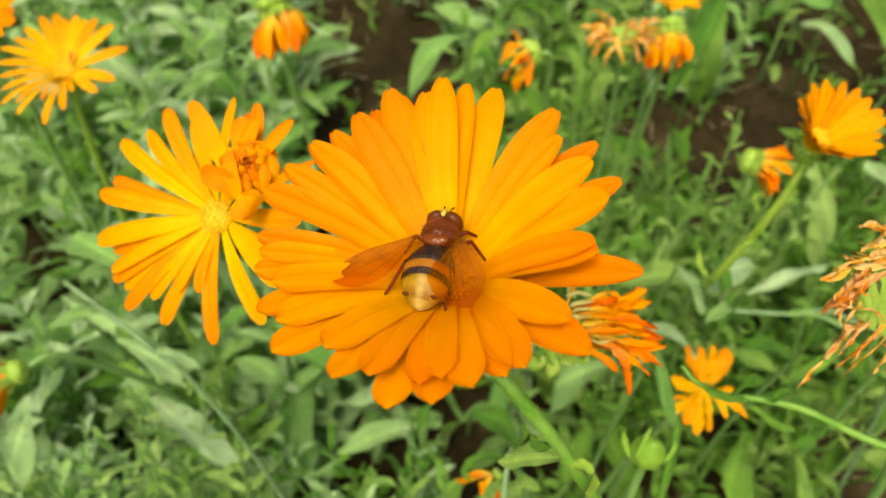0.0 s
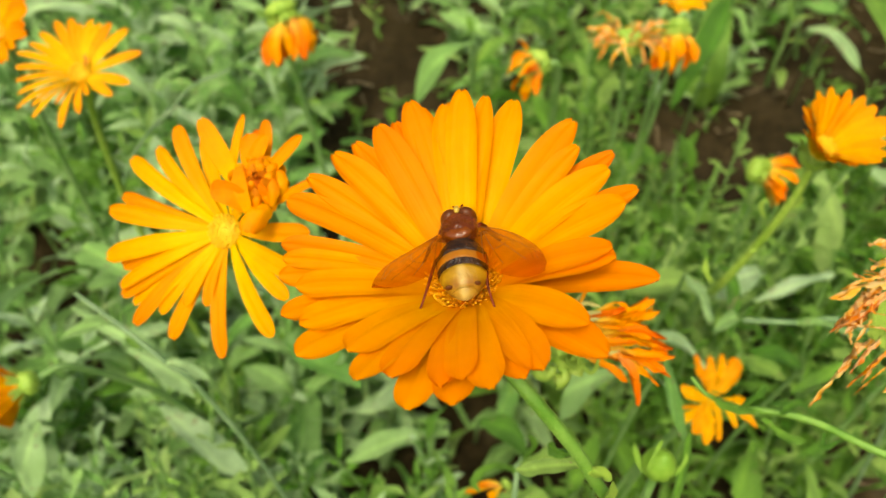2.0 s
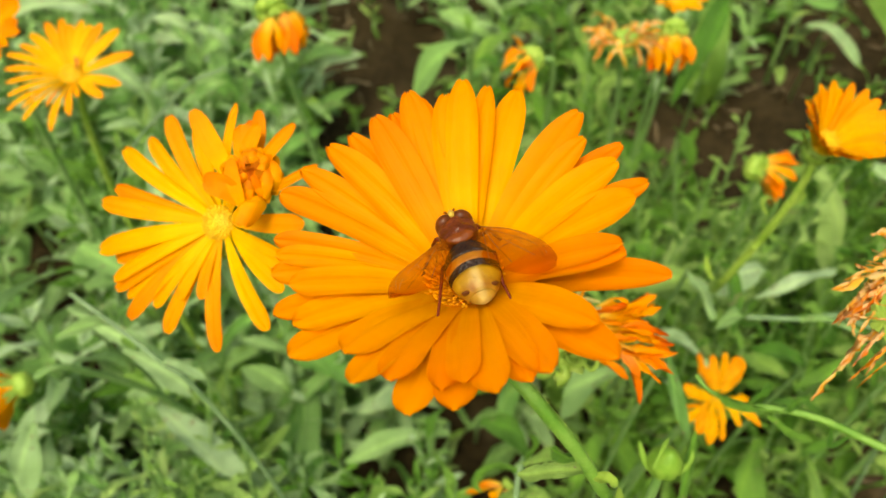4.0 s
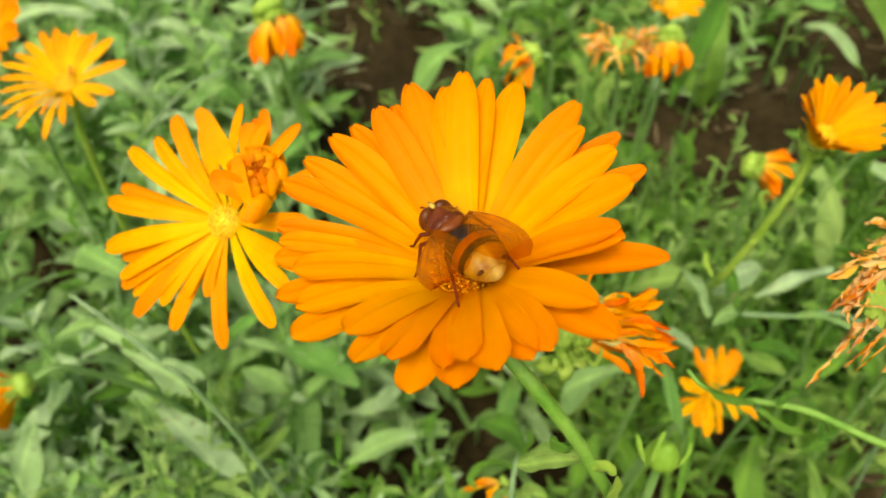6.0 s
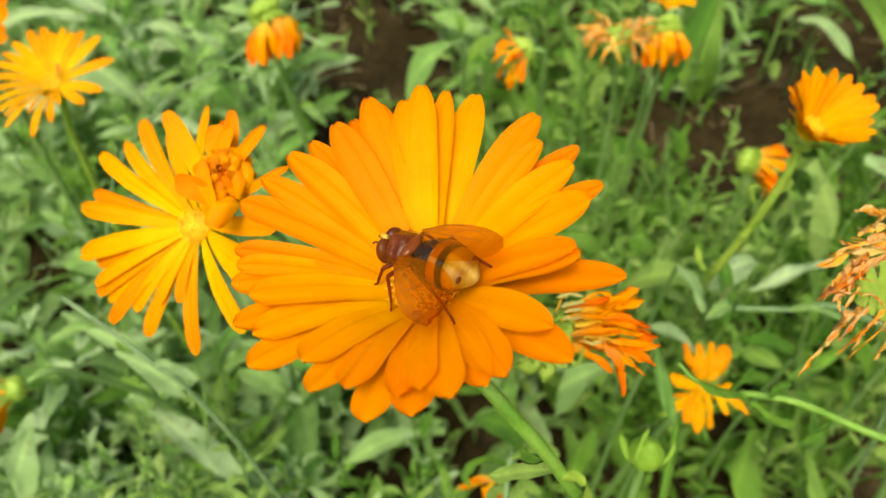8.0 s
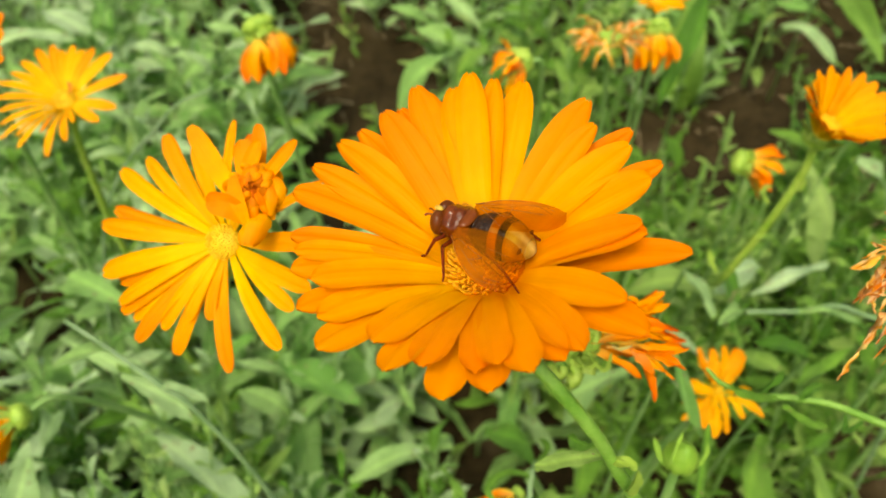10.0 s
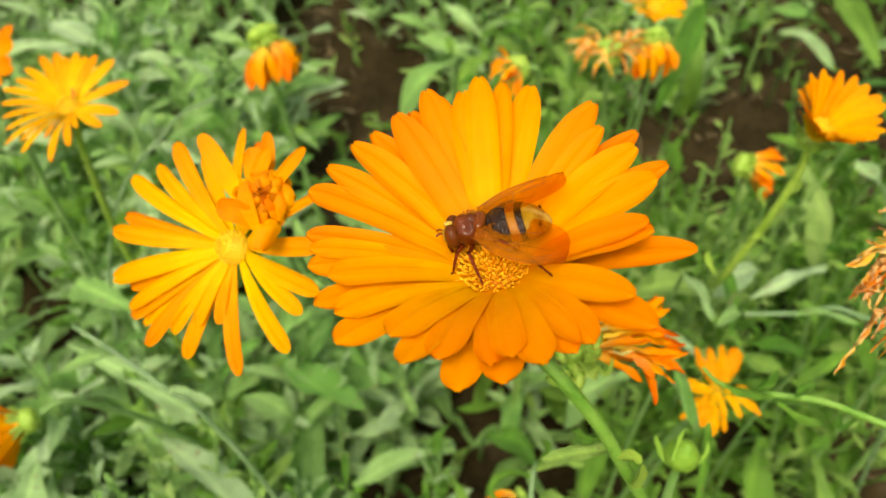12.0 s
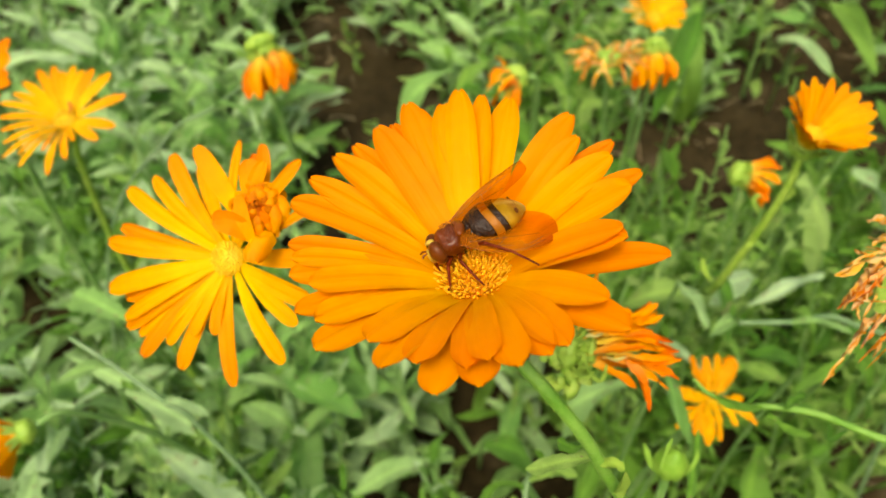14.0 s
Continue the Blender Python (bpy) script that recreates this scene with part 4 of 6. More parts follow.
DROOPING = limp_flower((-0.0880, 0.3480, 0.3825), (0.30, -0.40, -0.65), 15, 0.024, [(-0.085, 0.43, 0.0), (-0.090, 0.40, 0.2), (-0.095, 0.365, 0.366), (-0.096, 0.355, 0.3875)],
    "drooping orange marigold hanging from a pale green calyx", PETAL_WILT, 31, 0.0062, 1.0, 1.0, calyx_r=0.0090)
SHRIVELLED = limp_flower((0.0475, 0.3480, 0.3550), (-0.85, -0.35, 0.1), 13, 0.020, [(0.06, 0.43, 0.0), (0.065, 0.40, 0.2), (0.062, 0.356, 0.338)],
    "shrivelled orange marigold head with a round green calyx", PETAL_WILT, 32, 0.005, 1.4, 0.5)
TANGLED = limp_flower((0.1037, 0.3715, 0.3494), (0.05, 0.1, 1.0), 38, 0.026, [(0.12, 0.44, 0.0), (0.1162, 0.4026, 0.2428), (0.107, 0.378, 0.325)],
    "withered marigold head with tangled brown and orange petals", PETAL_DRY, 33, 0.0024, 2.3, 0.6, calyx_r=0.009, wave=1.1)
HANGING = limp_flower((0.1345, 0.3815, 0.3505), (0.0, -0.55, -0.55), 16, 0.022, [(0.15, 0.46, 0.0), (0.147, 0.43, 0.2), (0.142, 0.395, 0.34), (0.137, 0.388, 0.356)],
    "fading orange marigold hanging face down", PETAL_WILT, 34, 0.0060, 0.8, 1.1)
SIDEWAYS = limp_flower((0.1715, 0.3035, 0.3145), (0.9, -0.30, -0.15), 14, 0.021, [(0.29, 0.47, 0.0), (0.262, 0.435, 0.17), (0.187, 0.328, 0.288)],
    "closing orange marigold pointing sideways from a lime calyx", PETAL_WILT, 35, 0.0058, 0.7, 1.0)
WILTING_UP = [
    (0.0014, (0.0400, 0.1233, 0.4219), (0.0457, 0.1244, 0.4242), (0.0496, 0.1209, 0.4238)),
    (0.0023, (0.0355, 0.1218, 0.4192), (0.0429, 0.1222, 0.4222), (0.0492, 0.1229, 0.4229)),
    (0.0041, (0.0374, 0.1206, 0.4181), (0.0466, 0.1204, 0.4220), (0.0560, 0.1249, 0.4247)),
    (0.0033, (0.0385, 0.1191, 0.4181), (0.0469, 0.1181, 0.4226), (0.0571, 0.1219, 0.4233)),
    (0.0031, (0.0370, 0.1189, 0.4193), (0.0424, 0.1181, 0.4240), (0.0533, 0.1176, 0.4221)),
    (0.0037, (0.0392, 0.1169, 0.4174), (0.0490, 0.1156, 0.4203), (0.0597, 0.1127, 0.4191)),
    (0.0031, (0.0396, 0.1156, 0.4176), (0.0494, 0.1157, 0.4231), (0.0582, 0.1145, 0.4207)),
]
WILTING_DOWN = [
    (0.0023, (0.0402, 0.1145, 0.4180), (0.0489, 0.1131, 0.4221), (0.0555, 0.1122, 0.4213)),
    (0.0037, (0.0429, 0.1150, 0.4158), (0.0515, 0.1119, 0.4170), (0.0600, 0.1105, 0.4185)),
    (0.0029, (0.0470, 0.1137, 0.4160), (0.0527, 0.1095, 0.4162), (0.0585, 0.1057, 0.4155)),
    (0.0021, (0.0479, 0.1139, 0.4147), (0.0521, 0.1087, 0.4141), (0.0558, 0.1046, 0.4131)),
    (0.0035, (0.0453, 0.1134, 0.4170), (0.0479, 0.1068, 0.4151), (0.0489, 0.0983, 0.4129)),
    (0.0018, (0.0379, 0.1165, 0.4198), (0.0447, 0.1145, 0.4233), (0.0537, 0.1136, 0.4225)),
]
STYLES = [
    (0.0009, (0.0364, 0.1231, 0.4231), (0.0340, 0.1240, 0.4252), (0.0353, 0.1252, 0.4263)),
    (0.0012, (0.0408, 0.1236, 0.4235), (0.0366, 0.1230, 0.4257), (0.0333, 0.1223, 0.4250)),
    (0.0012, (0.0409, 0.1218, 0.4232), (0.0368, 0.1203, 0.4246), (0.0343, 0.1197, 0.4240)),
    (0.0012, (0.0410, 0.1187, 0.4218), (0.0369, 0.1168, 0.4227), (0.0344, 0.1168, 0.4227)),
    (0.0008, (0.0403, 0.1136, 0.4172), (0.0421, 0.1117, 0.4182), (0.0451, 0.1122, 0.4187)),
    (0.0009, (0.0413, 0.1199, 0.4229), (0.0372, 0.1184, 0.4242), (0.0348, 0.1179, 0.4238)),
]
HUSKS = [
    (0.0014, (0.0314, 0.1136, 0.4132), (0.0333, 0.1100, 0.4139), (0.0365, 0.1105, 0.4158)),
    (0.0014, (0.0345, 0.1140, 0.4135), (0.0379, 0.1090, 0.4131), (0.0404, 0.1128, 0.4151)),
    (0.0013, (0.0299, 0.1154, 0.4147), (0.0322, 0.1125, 0.4121), (0.0353, 0.1107, 0.4106)),
]
WITHERED_LONG = [
    (0.0025, (0.1077, 0.1126, 0.4499), (0.0967, 0.1109, 0.4511), (0.0880, 0.1080, 0.4498)),
    (0.0017, (0.1076, 0.1151, 0.4508), (0.1000, 0.1121, 0.4509), (0.0937, 0.1133, 0.4519)),
    (0.0022, (0.1085, 0.1177, 0.4519), (0.1017, 0.1161, 0.4544), (0.0989, 0.1143, 0.4528)),
    (0.0019, (0.1092, 0.1205, 0.4530), (0.1036, 0.1193, 0.4546), (0.1001, 0.1201, 0.4553)),
    (0.0027, (0.1023, 0.1114, 0.4489), (0.0941, 0.1065, 0.4472), (0.0875, 0.1016, 0.4454)),
    (0.0016, (0.0990, 0.1098, 0.4487), (0.0930, 0.1053, 0.4474), (0.0876, 0.1006, 0.4459)),
    (0.0024, (0.1010, 0.1036, 0.4418), (0.0943, 0.0994, 0.4408), (0.0898, 0.0945, 0.4390)),
]
WITHERED_THIN = [
    (0.0016, (0.0922, 0.0969, 0.4385), (0.0875, 0.0930, 0.4377), (0.0820, 0.0875, 0.4354)),
    (0.0007, (0.0998, 0.1032, 0.4442), (0.0935, 0.1029, 0.4466), (0.0880, 0.1016, 0.4467)),
    (0.0011, (0.1051, 0.1024, 0.4434), (0.0987, 0.0963, 0.4407), (0.0893, 0.0903, 0.4380)),
    (0.0013, (0.1058, 0.0977, 0.4392), (0.1025, 0.0941, 0.4373), (0.0992, 0.0901, 0.4364)),
    (0.0027, (0.1001, 0.1128, 0.4488), (0.0978, 0.1080, 0.4471), (0.0957, 0.1038, 0.4447)),
    (0.0011, (0.0946, 0.1048, 0.4442), (0.0927, 0.1018, 0.4442), (0.0924, 0.0992, 0.4433)),
    (0.0005, (0.0982, 0.1078, 0.4510), (0.0965, 0.1040, 0.4503), (0.1002, 0.1029, 0.4493)),
    (0.0005, (0.0980, 0.1023, 0.4460), (0.0993, 0.1010, 0.4462), (0.1017, 0.0984, 0.4453)),
]
WILTING = limp_flower((0.0330, 0.1185, 0.4150), (0.95, -0.20, 0.02), 5, 0.016, [(0.115, 0.415, 0.0), (0.0825, 0.296, 0.1675), (0.0470, 0.178, 0.3325), (0.0290, 0.128, 0.4020)],
    "wilting orange marigold with petals folded forward over green seed husks", PETAL_WILT, 36, 0.0030, 0.35, 1.28, calyx_r=0.0062, wave=0.6)
for k, (w, *points) in enumerate(WILTING_UP + WILTING_DOWN):
    strip(WILTING, "petal", points, w * 0.82, PETAL_WILT, 500 + k, 1.3, 0.35, 0.7)
for k, (w, *points) in enumerate(WILTING_UP[1:] + WILTING_DOWN[:3]):
    strip(WILTING, "petal", [Vector(p) + Vector((-0.0014, 0.0016, -0.0010 + 0.0003 * (k % 3))) for p in points], w * 0.6, (PETAL_YELLOW, PETAL_WILT, PETAL)[k % 3], 515 + k, 1.6, 0.4, 0.8)
for k, (w, *points) in enumerate(WILTING_UP[2:] + WILTING_DOWN[:2]):
    strip(WILTING, "petal", [Vector(p) + Vector((-0.0035, -0.0006, 0.0004 * (k % 2))) for p in points], w * 0.4, PETAL_YELLOW if k % 2 else PETAL_WILT, 660 + k, 1.8, 0.5, 0.9)
for k, (w, *points) in enumerate(STYLES):
    strip(WILTING, "style", points, w, CREAM, 560 + k, 0.6, 0.5, 0.7, "pale cream withered style")
for k, p in enumerate(((0.0257, 0.1173, 0.4111), (0.0290, 0.1177, 0.4114), (0.0325, 0.1162, 0.4102), (0.0265, 0.1141, 0.4082), (0.0300, 0.1127, 0.4070), (0.0333, 0.1139, 0.4080))):
    a, husk = k * 1.1, bmesh.new()
    tube(husk, smooth_path([Vector((0.0022 * math.cos(a + i * 1.1), 0.0016 * math.sin(a + i * 1.1), 0.0022 * math.sin(a + i * 0.9))) for i in range(4)], 4), 0.0022, 0.0010, 8, 0.2)
    part("seed_husk", husk, CALYX, WILTING, "", Matrix.Translation(p))
strip(WILTING, "petal", [(0.0335, 0.1215, 0.4195), (0.0375, 0.1280, 0.4270), (0.0405, 0.1330, 0.4325)], 0.0012, PETAL_WILT, 529, 0.4, 0.2, 0.8)
for k, (w, *points) in enumerate(HUSKS):
    strip(WILTING, "seed_husk", points, w, CALYX, 530 + k, 0.4, 0.5, 0.8)
WITHERED = limp_flower((0.1105, 0.1075, 0.4430), (-0.20, -0.30, 0.90), 16, 0.022, [(0.20, 0.13, 0.0), (0.185, 0.125, 0.25), (0.135, 0.112, 0.41), (0.118, 0.110, 0.432)],
    "withered marigold head of crumpled orange and straw-coloured petals", PETAL_DRY, 37, 0.0030, 2.3, 0.3, arc=(-80, 100), calyx_r=0.0042, wave=1.0, green=False)
for k, points in enumerate((((0.1009, 0.1075, 0.4494), (0.1020, 0.1034, 0.4457), (0.1007, 0.0989, 0.4417)), ((0.1036, 0.1083, 0.4501), (0.1045, 0.1034, 0.4457), (0.1030, 0.0980, 0.4408)), ((0.0985, 0.1053, 0.4474), (0.0996, 0.1026, 0.4450), (0.0988, 0.1004, 0.4430)))):
    strip(WITHERED, "seed_husk", points, 0.0034, CALYX, 570 + k, 0.8, -0.5, 0.5)
RUMPLE = random.Random(61)
WITHERED_STRIPS = WITHERED_LONG + WITHERED_THIN
for k, (w, *points) in enumerate(WITHERED_STRIPS + (WITHERED_LONG * 3 + WITHERED_THIN[2:5])):
    late = k >= len(WITHERED_STRIPS)
    shift = Vector((RUMPLE.uniform(0.0, .006), RUMPLE.uniform(-.002, .003), RUMPLE.uniform(-.003, .002))) * late
    path = [Vector(p) + shift + Vector((RUMPLE.uniform(-1, 1), RUMPLE.uniform(-1, 1), RUMPLE.uniform(-1, 1))) * 0.0006 for p in points]
    strip(WITHERED, "petal", path, w * (RUMPLE.uniform(0.22, 0.45) if late else 0.66), STRAW if k % 5 in (0, 2) else PETAL_DRY, 540 + k, 2.4, 0.7, 0.9)
limp_flower((0.0225, 0.1312, 0.2945), (-0.6, -0.5, -0.3), 5, 0.016, [(0.05, 0.17, 0.0), (0.045, 0.155, 0.2), (0.028, 0.135, 0.30)],
    "last orange petals of a spent marigold among the leaves", PETAL_WILT, 38, 0.0045, 0.9, 0.8, calyx_r=0.003, green=False)


def bud_plant():
    f = thing("marigold_bud", (0.075, 0.12, 0.0), "tight green marigold bud on an upright stem", "flower bud")
    h = facing((0.0583, 0.0947, 0.3885), (0.05, -0.1, 1.0))
    bm = bmesh.new()
    blob(bm, (0, 0, 0), 0.0047, 0.0047, 0.0052, 44, 20)
    for v in bm.verts:
        a = math.atan2(v.co.y, v.co.x)
        g = 1 + 0.022 * abs(math.cos(a * 5.5)) * (1 - abs(v.co.z) / 0.0056)
        v.co.x, v.co.y = v.co.x * g, v.co.y * g
        v.co.z += 0.0016 * max(0.0, v.co.z / 0.0052) ** 6
    part("bud", bm, BUD_GREEN, f, "", h)
    me = petal_mesh("sepal", BUD_GREEN, 7, 0.30, 0.20, -0.15, teeth=False, taper=0.8, nx=8, ny=4)
    for i in range(9):
        a = 2 * math.pi * i / 9
        o = Vector((math.cos(a), math.sin(a), 0))
        put("sepal", me, f, along(h @ (o * 0.0036 - Vector((0, 0, 0.0044))), h @ (o * 0.0030 + Vector((0, 0, 0.0043))), 0, 1.0, h.to_3x3() @ o))
    stem(f, [(0.075, 0.12, 0.0), (0.066, 0.105, 0.2), (0.059, 0.0945, 0.34), (0.0583, 0.0947, 0.385)], 0.0018, 0.0014, STEM_FAR, steps=7)
    for k, (w, *points) in enumerate(((0.0019, (0.0558, 0.0924, 0.3849), (0.0527, 0.0958, 0.3882), (0.0514, 0.0997, 0.3919)),
            (0.0014, (0.0539, 0.0913, 0.3922), (0.0557, 0.0951, 0.3959), (0.0578, 0.0975, 0.3981)),
            (0.0016, (0.0621, 0.0930, 0.3842), (0.0655, 0.0955, 0.3867), (0.0667, 0.0981, 0.3892)))):
        strip(f, "bract", points, w, BUD_GREEN, 320 + k, 0.4, 0.35, 0.9)
    strip(f, "leaf", [(0.0632, 0.0867, 0.3754), (0.0666, 0.0956, 0.3812), (0.0696, 0.1051, 0.3876)], 0.0030, LEAF_FRESH, 326, 0.3, 0.4, 0.9)
    return f


BUD = bud_plant()


def side_shoot():
    f = thing("marigold_shoot", (0.21, 0.10, 0.0), "curving green side shoot with narrow leaves at its tip", "plant")
    stem(f, [(0.21, 0.10, 0.0), (0.185, 0.090, 0.30), (0.150, 0.088, 0.392), (0.1195, 0.0909, 0.3995), (0.1019, 0.1034, 0.3972), (0.0896, 0.1083, 0.3949), (0.0838, 0.1085, 0.3955), (0.0761, 0.1148, 0.3927), (0.0724, 0.1202, 0.3935)], 0.0016, 0.0006, STEM, steps=8)
    for k, (w, *points) in enumerate(((0.0019, (0.1083, 0.0981, 0.3965), (0.1024, 0.0961, 0.3960), (0.1041, 0.1003, 0.3972)),
            (0.0027, (0.0917, 0.1039, 0.4004), (0.0936, 0.1047, 0.4038), (0.0981, 0.1065, 0.4027)),
            (0.0029, (0.0866, 0.1027, 0.3993), (0.0925, 0.0987, 0.3970), (0.0995, 0.0985, 0.3941)),
            (0.0032, (0.0859, 0.1054, 0.3990), (0.0795, 0.1053, 0.4016), (0.0731, 0.1090, 0.4022)),
            (0.0030, (0.0811, 0.1060, 0.3996), (0.0843, 0.1079, 0.4040), (0.0888, 0.1109, 0.4040)))):
        strip(f, "bract", points, w * 0.9, LEAF_FRESH, 340 + k, 0.6, 0.4, 0.9)
    return f


side_shoot()


def curled_shoot():
    f = thing("marigold_shoot", (0.022, 0.13, 0.0), "small upright shoot with curled bright green leaves", "plant")
    stem(f, [(0.022, 0.13, 0.0), (0.0205, 0.108, 0.2), (0.0213, 0.1040, 0.3103), (0.0237, 0.1187, 0.3289), (0.0256, 0.1231, 0.3356)], 0.0017, 0.0009, GREY_STEM, steps=8)
    for k, (w, *points) in enumerate(((0.0052, (0.0250, 0.1213, 0.3340), (0.0335, 0.1212, 0.3420), (0.0412, 0.1176, 0.3414)),
            (0.0034, (0.0241, 0.1202, 0.3303), (0.0150, 0.1185, 0.3369), (0.0085, 0.1146, 0.3360), (0.0100, 0.1102, 0.3347)),
            (0.0056, (0.0241, 0.1125, 0.3233), (0.0293, 0.1128, 0.3317), (0.0347, 0.1086, 0.3307)),
            (0.0040, (0.0225, 0.1148, 0.3254), (0.0172, 0.1106, 0.3271), (0.0179, 0.1071, 0.3265)),
            (0.0030, (0.0252, 0.1224, 0.3349), (0.0289, 0.1252, 0.3402), (0.0268, 0.1280, 0.3427)))):
        strip(f, "leaf", points, w, LEAF_FRESH, 360 + k, 0.7, 0.4, 0.8)


curled_shoot()


# ---- single broad leaves among the flowers ----
def leaf_sprig(leaf_base, tip, width, meshes, k, roll=0.0, label="broad pale green marigold leaf on a low shoot", root=None):
    b = Vector(leaf_base)
    root = root or (b.x * 1.3, b.y * 1.3 + 0.03, 0.0)
    f = thing("leafy_shoot", root, label, "plant", "leafy shoots")
    stem(f, [root, tuple(Vector(root).lerp(b, 0.6) + Vector((0, 0.004, 0))), tuple(b)], 0.0016, 0.0010, STEM_FAR, steps=5)
    put("leaf", meshes[k % len(meshes)], f, along(leaf_base, tip, roll, width))
    return f


leaf_sprig((-0.1687, 0.2178, 0.211), (-0.1201, 0.1749, 0.1993), 1.2, LEAVES_PALE, 1, 0)
leaf_sprig((-0.2107, 0.2481, 0.2652), (-0.149, 0.2276, 0.2198), 0.7, LEAVES_GREY, 0, .3)
leaf_sprig((0.3289, 0.7919, 0.1627), (0.3102, 0.7308, 0.027), 1.3, LEAVES_FRESH, 2, 0.5)
leaf_sprig((0.4746, 0.8057, 0.1482), (0.567, 0.7831, 0.074), 1.2, LEAVES_FRESH, 1, 0)
leaf_sprig((0.1738, 0.1993, 0.2012), (0.1565, 0.1511, 0.1881), 1.5, LEAVES_FRESH, 4, 0.7)
leaf_sprig((0.0929, 0.1486, 0.3101), (0.0923, 0.1734, 0.319), 1.2, LEAVES_GREY, 3, 0.8)
leaf_sprig((0.0216, 0.5343, 0.2537), (-0.0383, 0.5197, 0.2136), 1.1, LEAVES_GREY, 2, 0)
leaf_sprig((-0.2295, 0.2005, 0.2223), (-0.2269, 0.1618, 0.2143), 1.4, LEAVES_GREY, 5, 0)
leaf_sprig((0.0167, 0.2105, 0.2044), (0.0468, 0.1972, 0.2058), 2.0, LEAVES_FRESH, 5, 0)
leaf_sprig((-0.0014, 0.2203, 0.1729), (-0.0667, 0.2052, 0.1727), 1.0, LEAVES_GREY, 6, 0)
leaf_sprig((0.443, 0.8566, 0.1133), (0.535, 0.8227, 0.0693), 1.8, LEAVES_GREY, 0, 0)
leaf_sprig((0.0957, 0.2214, 0.2411), (0.0578, 0.2178, 0.211), 1.5, LEAVES_GREY, 1, 0)
leaf_sprig((0.2564, 0.3784, 0.2479), (0.2681, 0.3261, 0.2008), 1.2, LEAVES_FRESH, 1, 0.2)
leaf_sprig((0.2915, 0.3784, 0.2479), (0.3317, 0.3603, 0.2047), 1.5, LEAVES_GREY, 2, 0)
leaf_sprig((0.1885, 0.2805, 0.227), (0.2431, 0.2974, 0.2288), 0.9, LEAVES_GREY, 0, 0.2)
leaf_sprig((-0.3456, 0.5025, 0.2924), (-0.2709, 0.5165, 0.2915), 0.8, LEAVES_PALE, 0, 0)
leaf_sprig((-0.1600, 0.4900, 0.2500), (-0.0816, 0.5621, 0.2788), 0.30, LEAVES_PALE, 1, 0, "long narrow pale leaf blade slanting over bare soil", (-0.20, 0.50, 0.0))
leaf_sprig((0.1497, 0.2325, 0.2242), (0.1224, 0.264, 0.2256), 1.0, LEAVES_GREY, 6, 0)
leaf_sprig((0.2127, 0.2148, 0.262), (0.183, 0.1971, 0.2461), 1.1, LEAVES_FRESH, 0, 0.3)
leaf_sprig((-0.1819, 0.2715, 0.2593), (-0.2284, 0.2998, 0.2578), 1.0, LEAVES_GREY, 5, 0)

leaf_sprig((0.1985, 0.4699, 0.3303), (0.1472, 0.3540, 0.3066), 0.65, LEAVES_FRESH, 0, 0.2, "long broad drooping grey-green leaf over bare soil")
leaf_sprig((0.3470, 0.5845, 0.2720), (0.3550, 0.4770, 0.2694), 0.6, LEAVES_FRESH, 1, 0.2)
leaf_sprig((0.3579, 0.6495, 0.1959), (0.3912, 0.5956, 0.2013), 1.3, LEAVES_GREY, 3, 0)


def stalk(points, radius, label):
    """A bare leaning stalk that rises from the soil, with two small leaves on it."""
    a = Vector(points[0])
    d = a - Vector(points[1])
    root = (a.x + d.x * 4, a.y + d.y * 4 + 0.01, 0.0)
    f = thing("stalk", root, label, "plant stem", "bare stalks")
    stem(f, [root, tuple(a + d * 1.8 - Vector((0, 0, 0.05))), *points], radius, radius * 0.7, GREY_STEM, steps=7)
    for p, d in ((points[1], (0.02, -0.012, 0.008)), (points[2], (-0.018, -0.01, 0.012))):
        put("leaf", LEAVES_GREY[2], f, along(p, Vector(p) + Vector(d), 0.2, 0.8))


stalk([(-0.1551, 0.3413, 0.3356), (-0.1263, 0.3544, 0.3474), (-0.0982, 0.3784, 0.3555)], 0.0012, "pale bare stalk leaning across the bed")
stalk([(-0.1127, 0.1714, 0.3066), (-0.1242, 0.1760, 0.3181), (-0.1426, 0.1864, 0.3300), (-0.1623, 0.1969, 0.3402)], 0.0013, "thin pale stalk slanting down over the leaves")
leaf_sprig((-0.1431, 0.1835, 0.3181), (-0.1130, 0.1710, 0.3005), 0.95, LEAVES_PALE, 0, 0.1, "broad silvery leaf slanting over the bed", (-0.24, 0.32, 0.0))
leaf_sprig((0.1494, 0.2644, 0.2798), (0.1527, 0.2246, 0.2843), 1.3, LEAVES_FRESH, 3, 0)
leaf_sprig((0.0776, 0.1496, 0.3621), (0.0760, 0.1183, 0.3568), 0.6, LEAVES_GREY, 1, 0.3, "narrow blue-green upright leaf blade")
leaf_sprig((0.1809, 0.2740, 0.2615), (0.1457, 0.2539, 0.2704), 1.2, LEAVES_GREY, 5, 0)
leaf_sprig((0.1171, 0.2348, 0.3070), (0.1212, 0.2040, 0.3062), 1.3, LEAVES_GREY, 0, 0)
leaf_sprig((0.1493, 0.1716, 0.3174), (0.1280, 0.1730, 0.3321), 1.2, LEAVES_FRESH, 2, 0)
stalk([(0.1849, 0.2010, 0.3102), (0.1563, 0.1988, 0.3149), (0.1331, 0.1997, 0.3158)], 0.0016, "thin pale stalk lying level above the leaves")


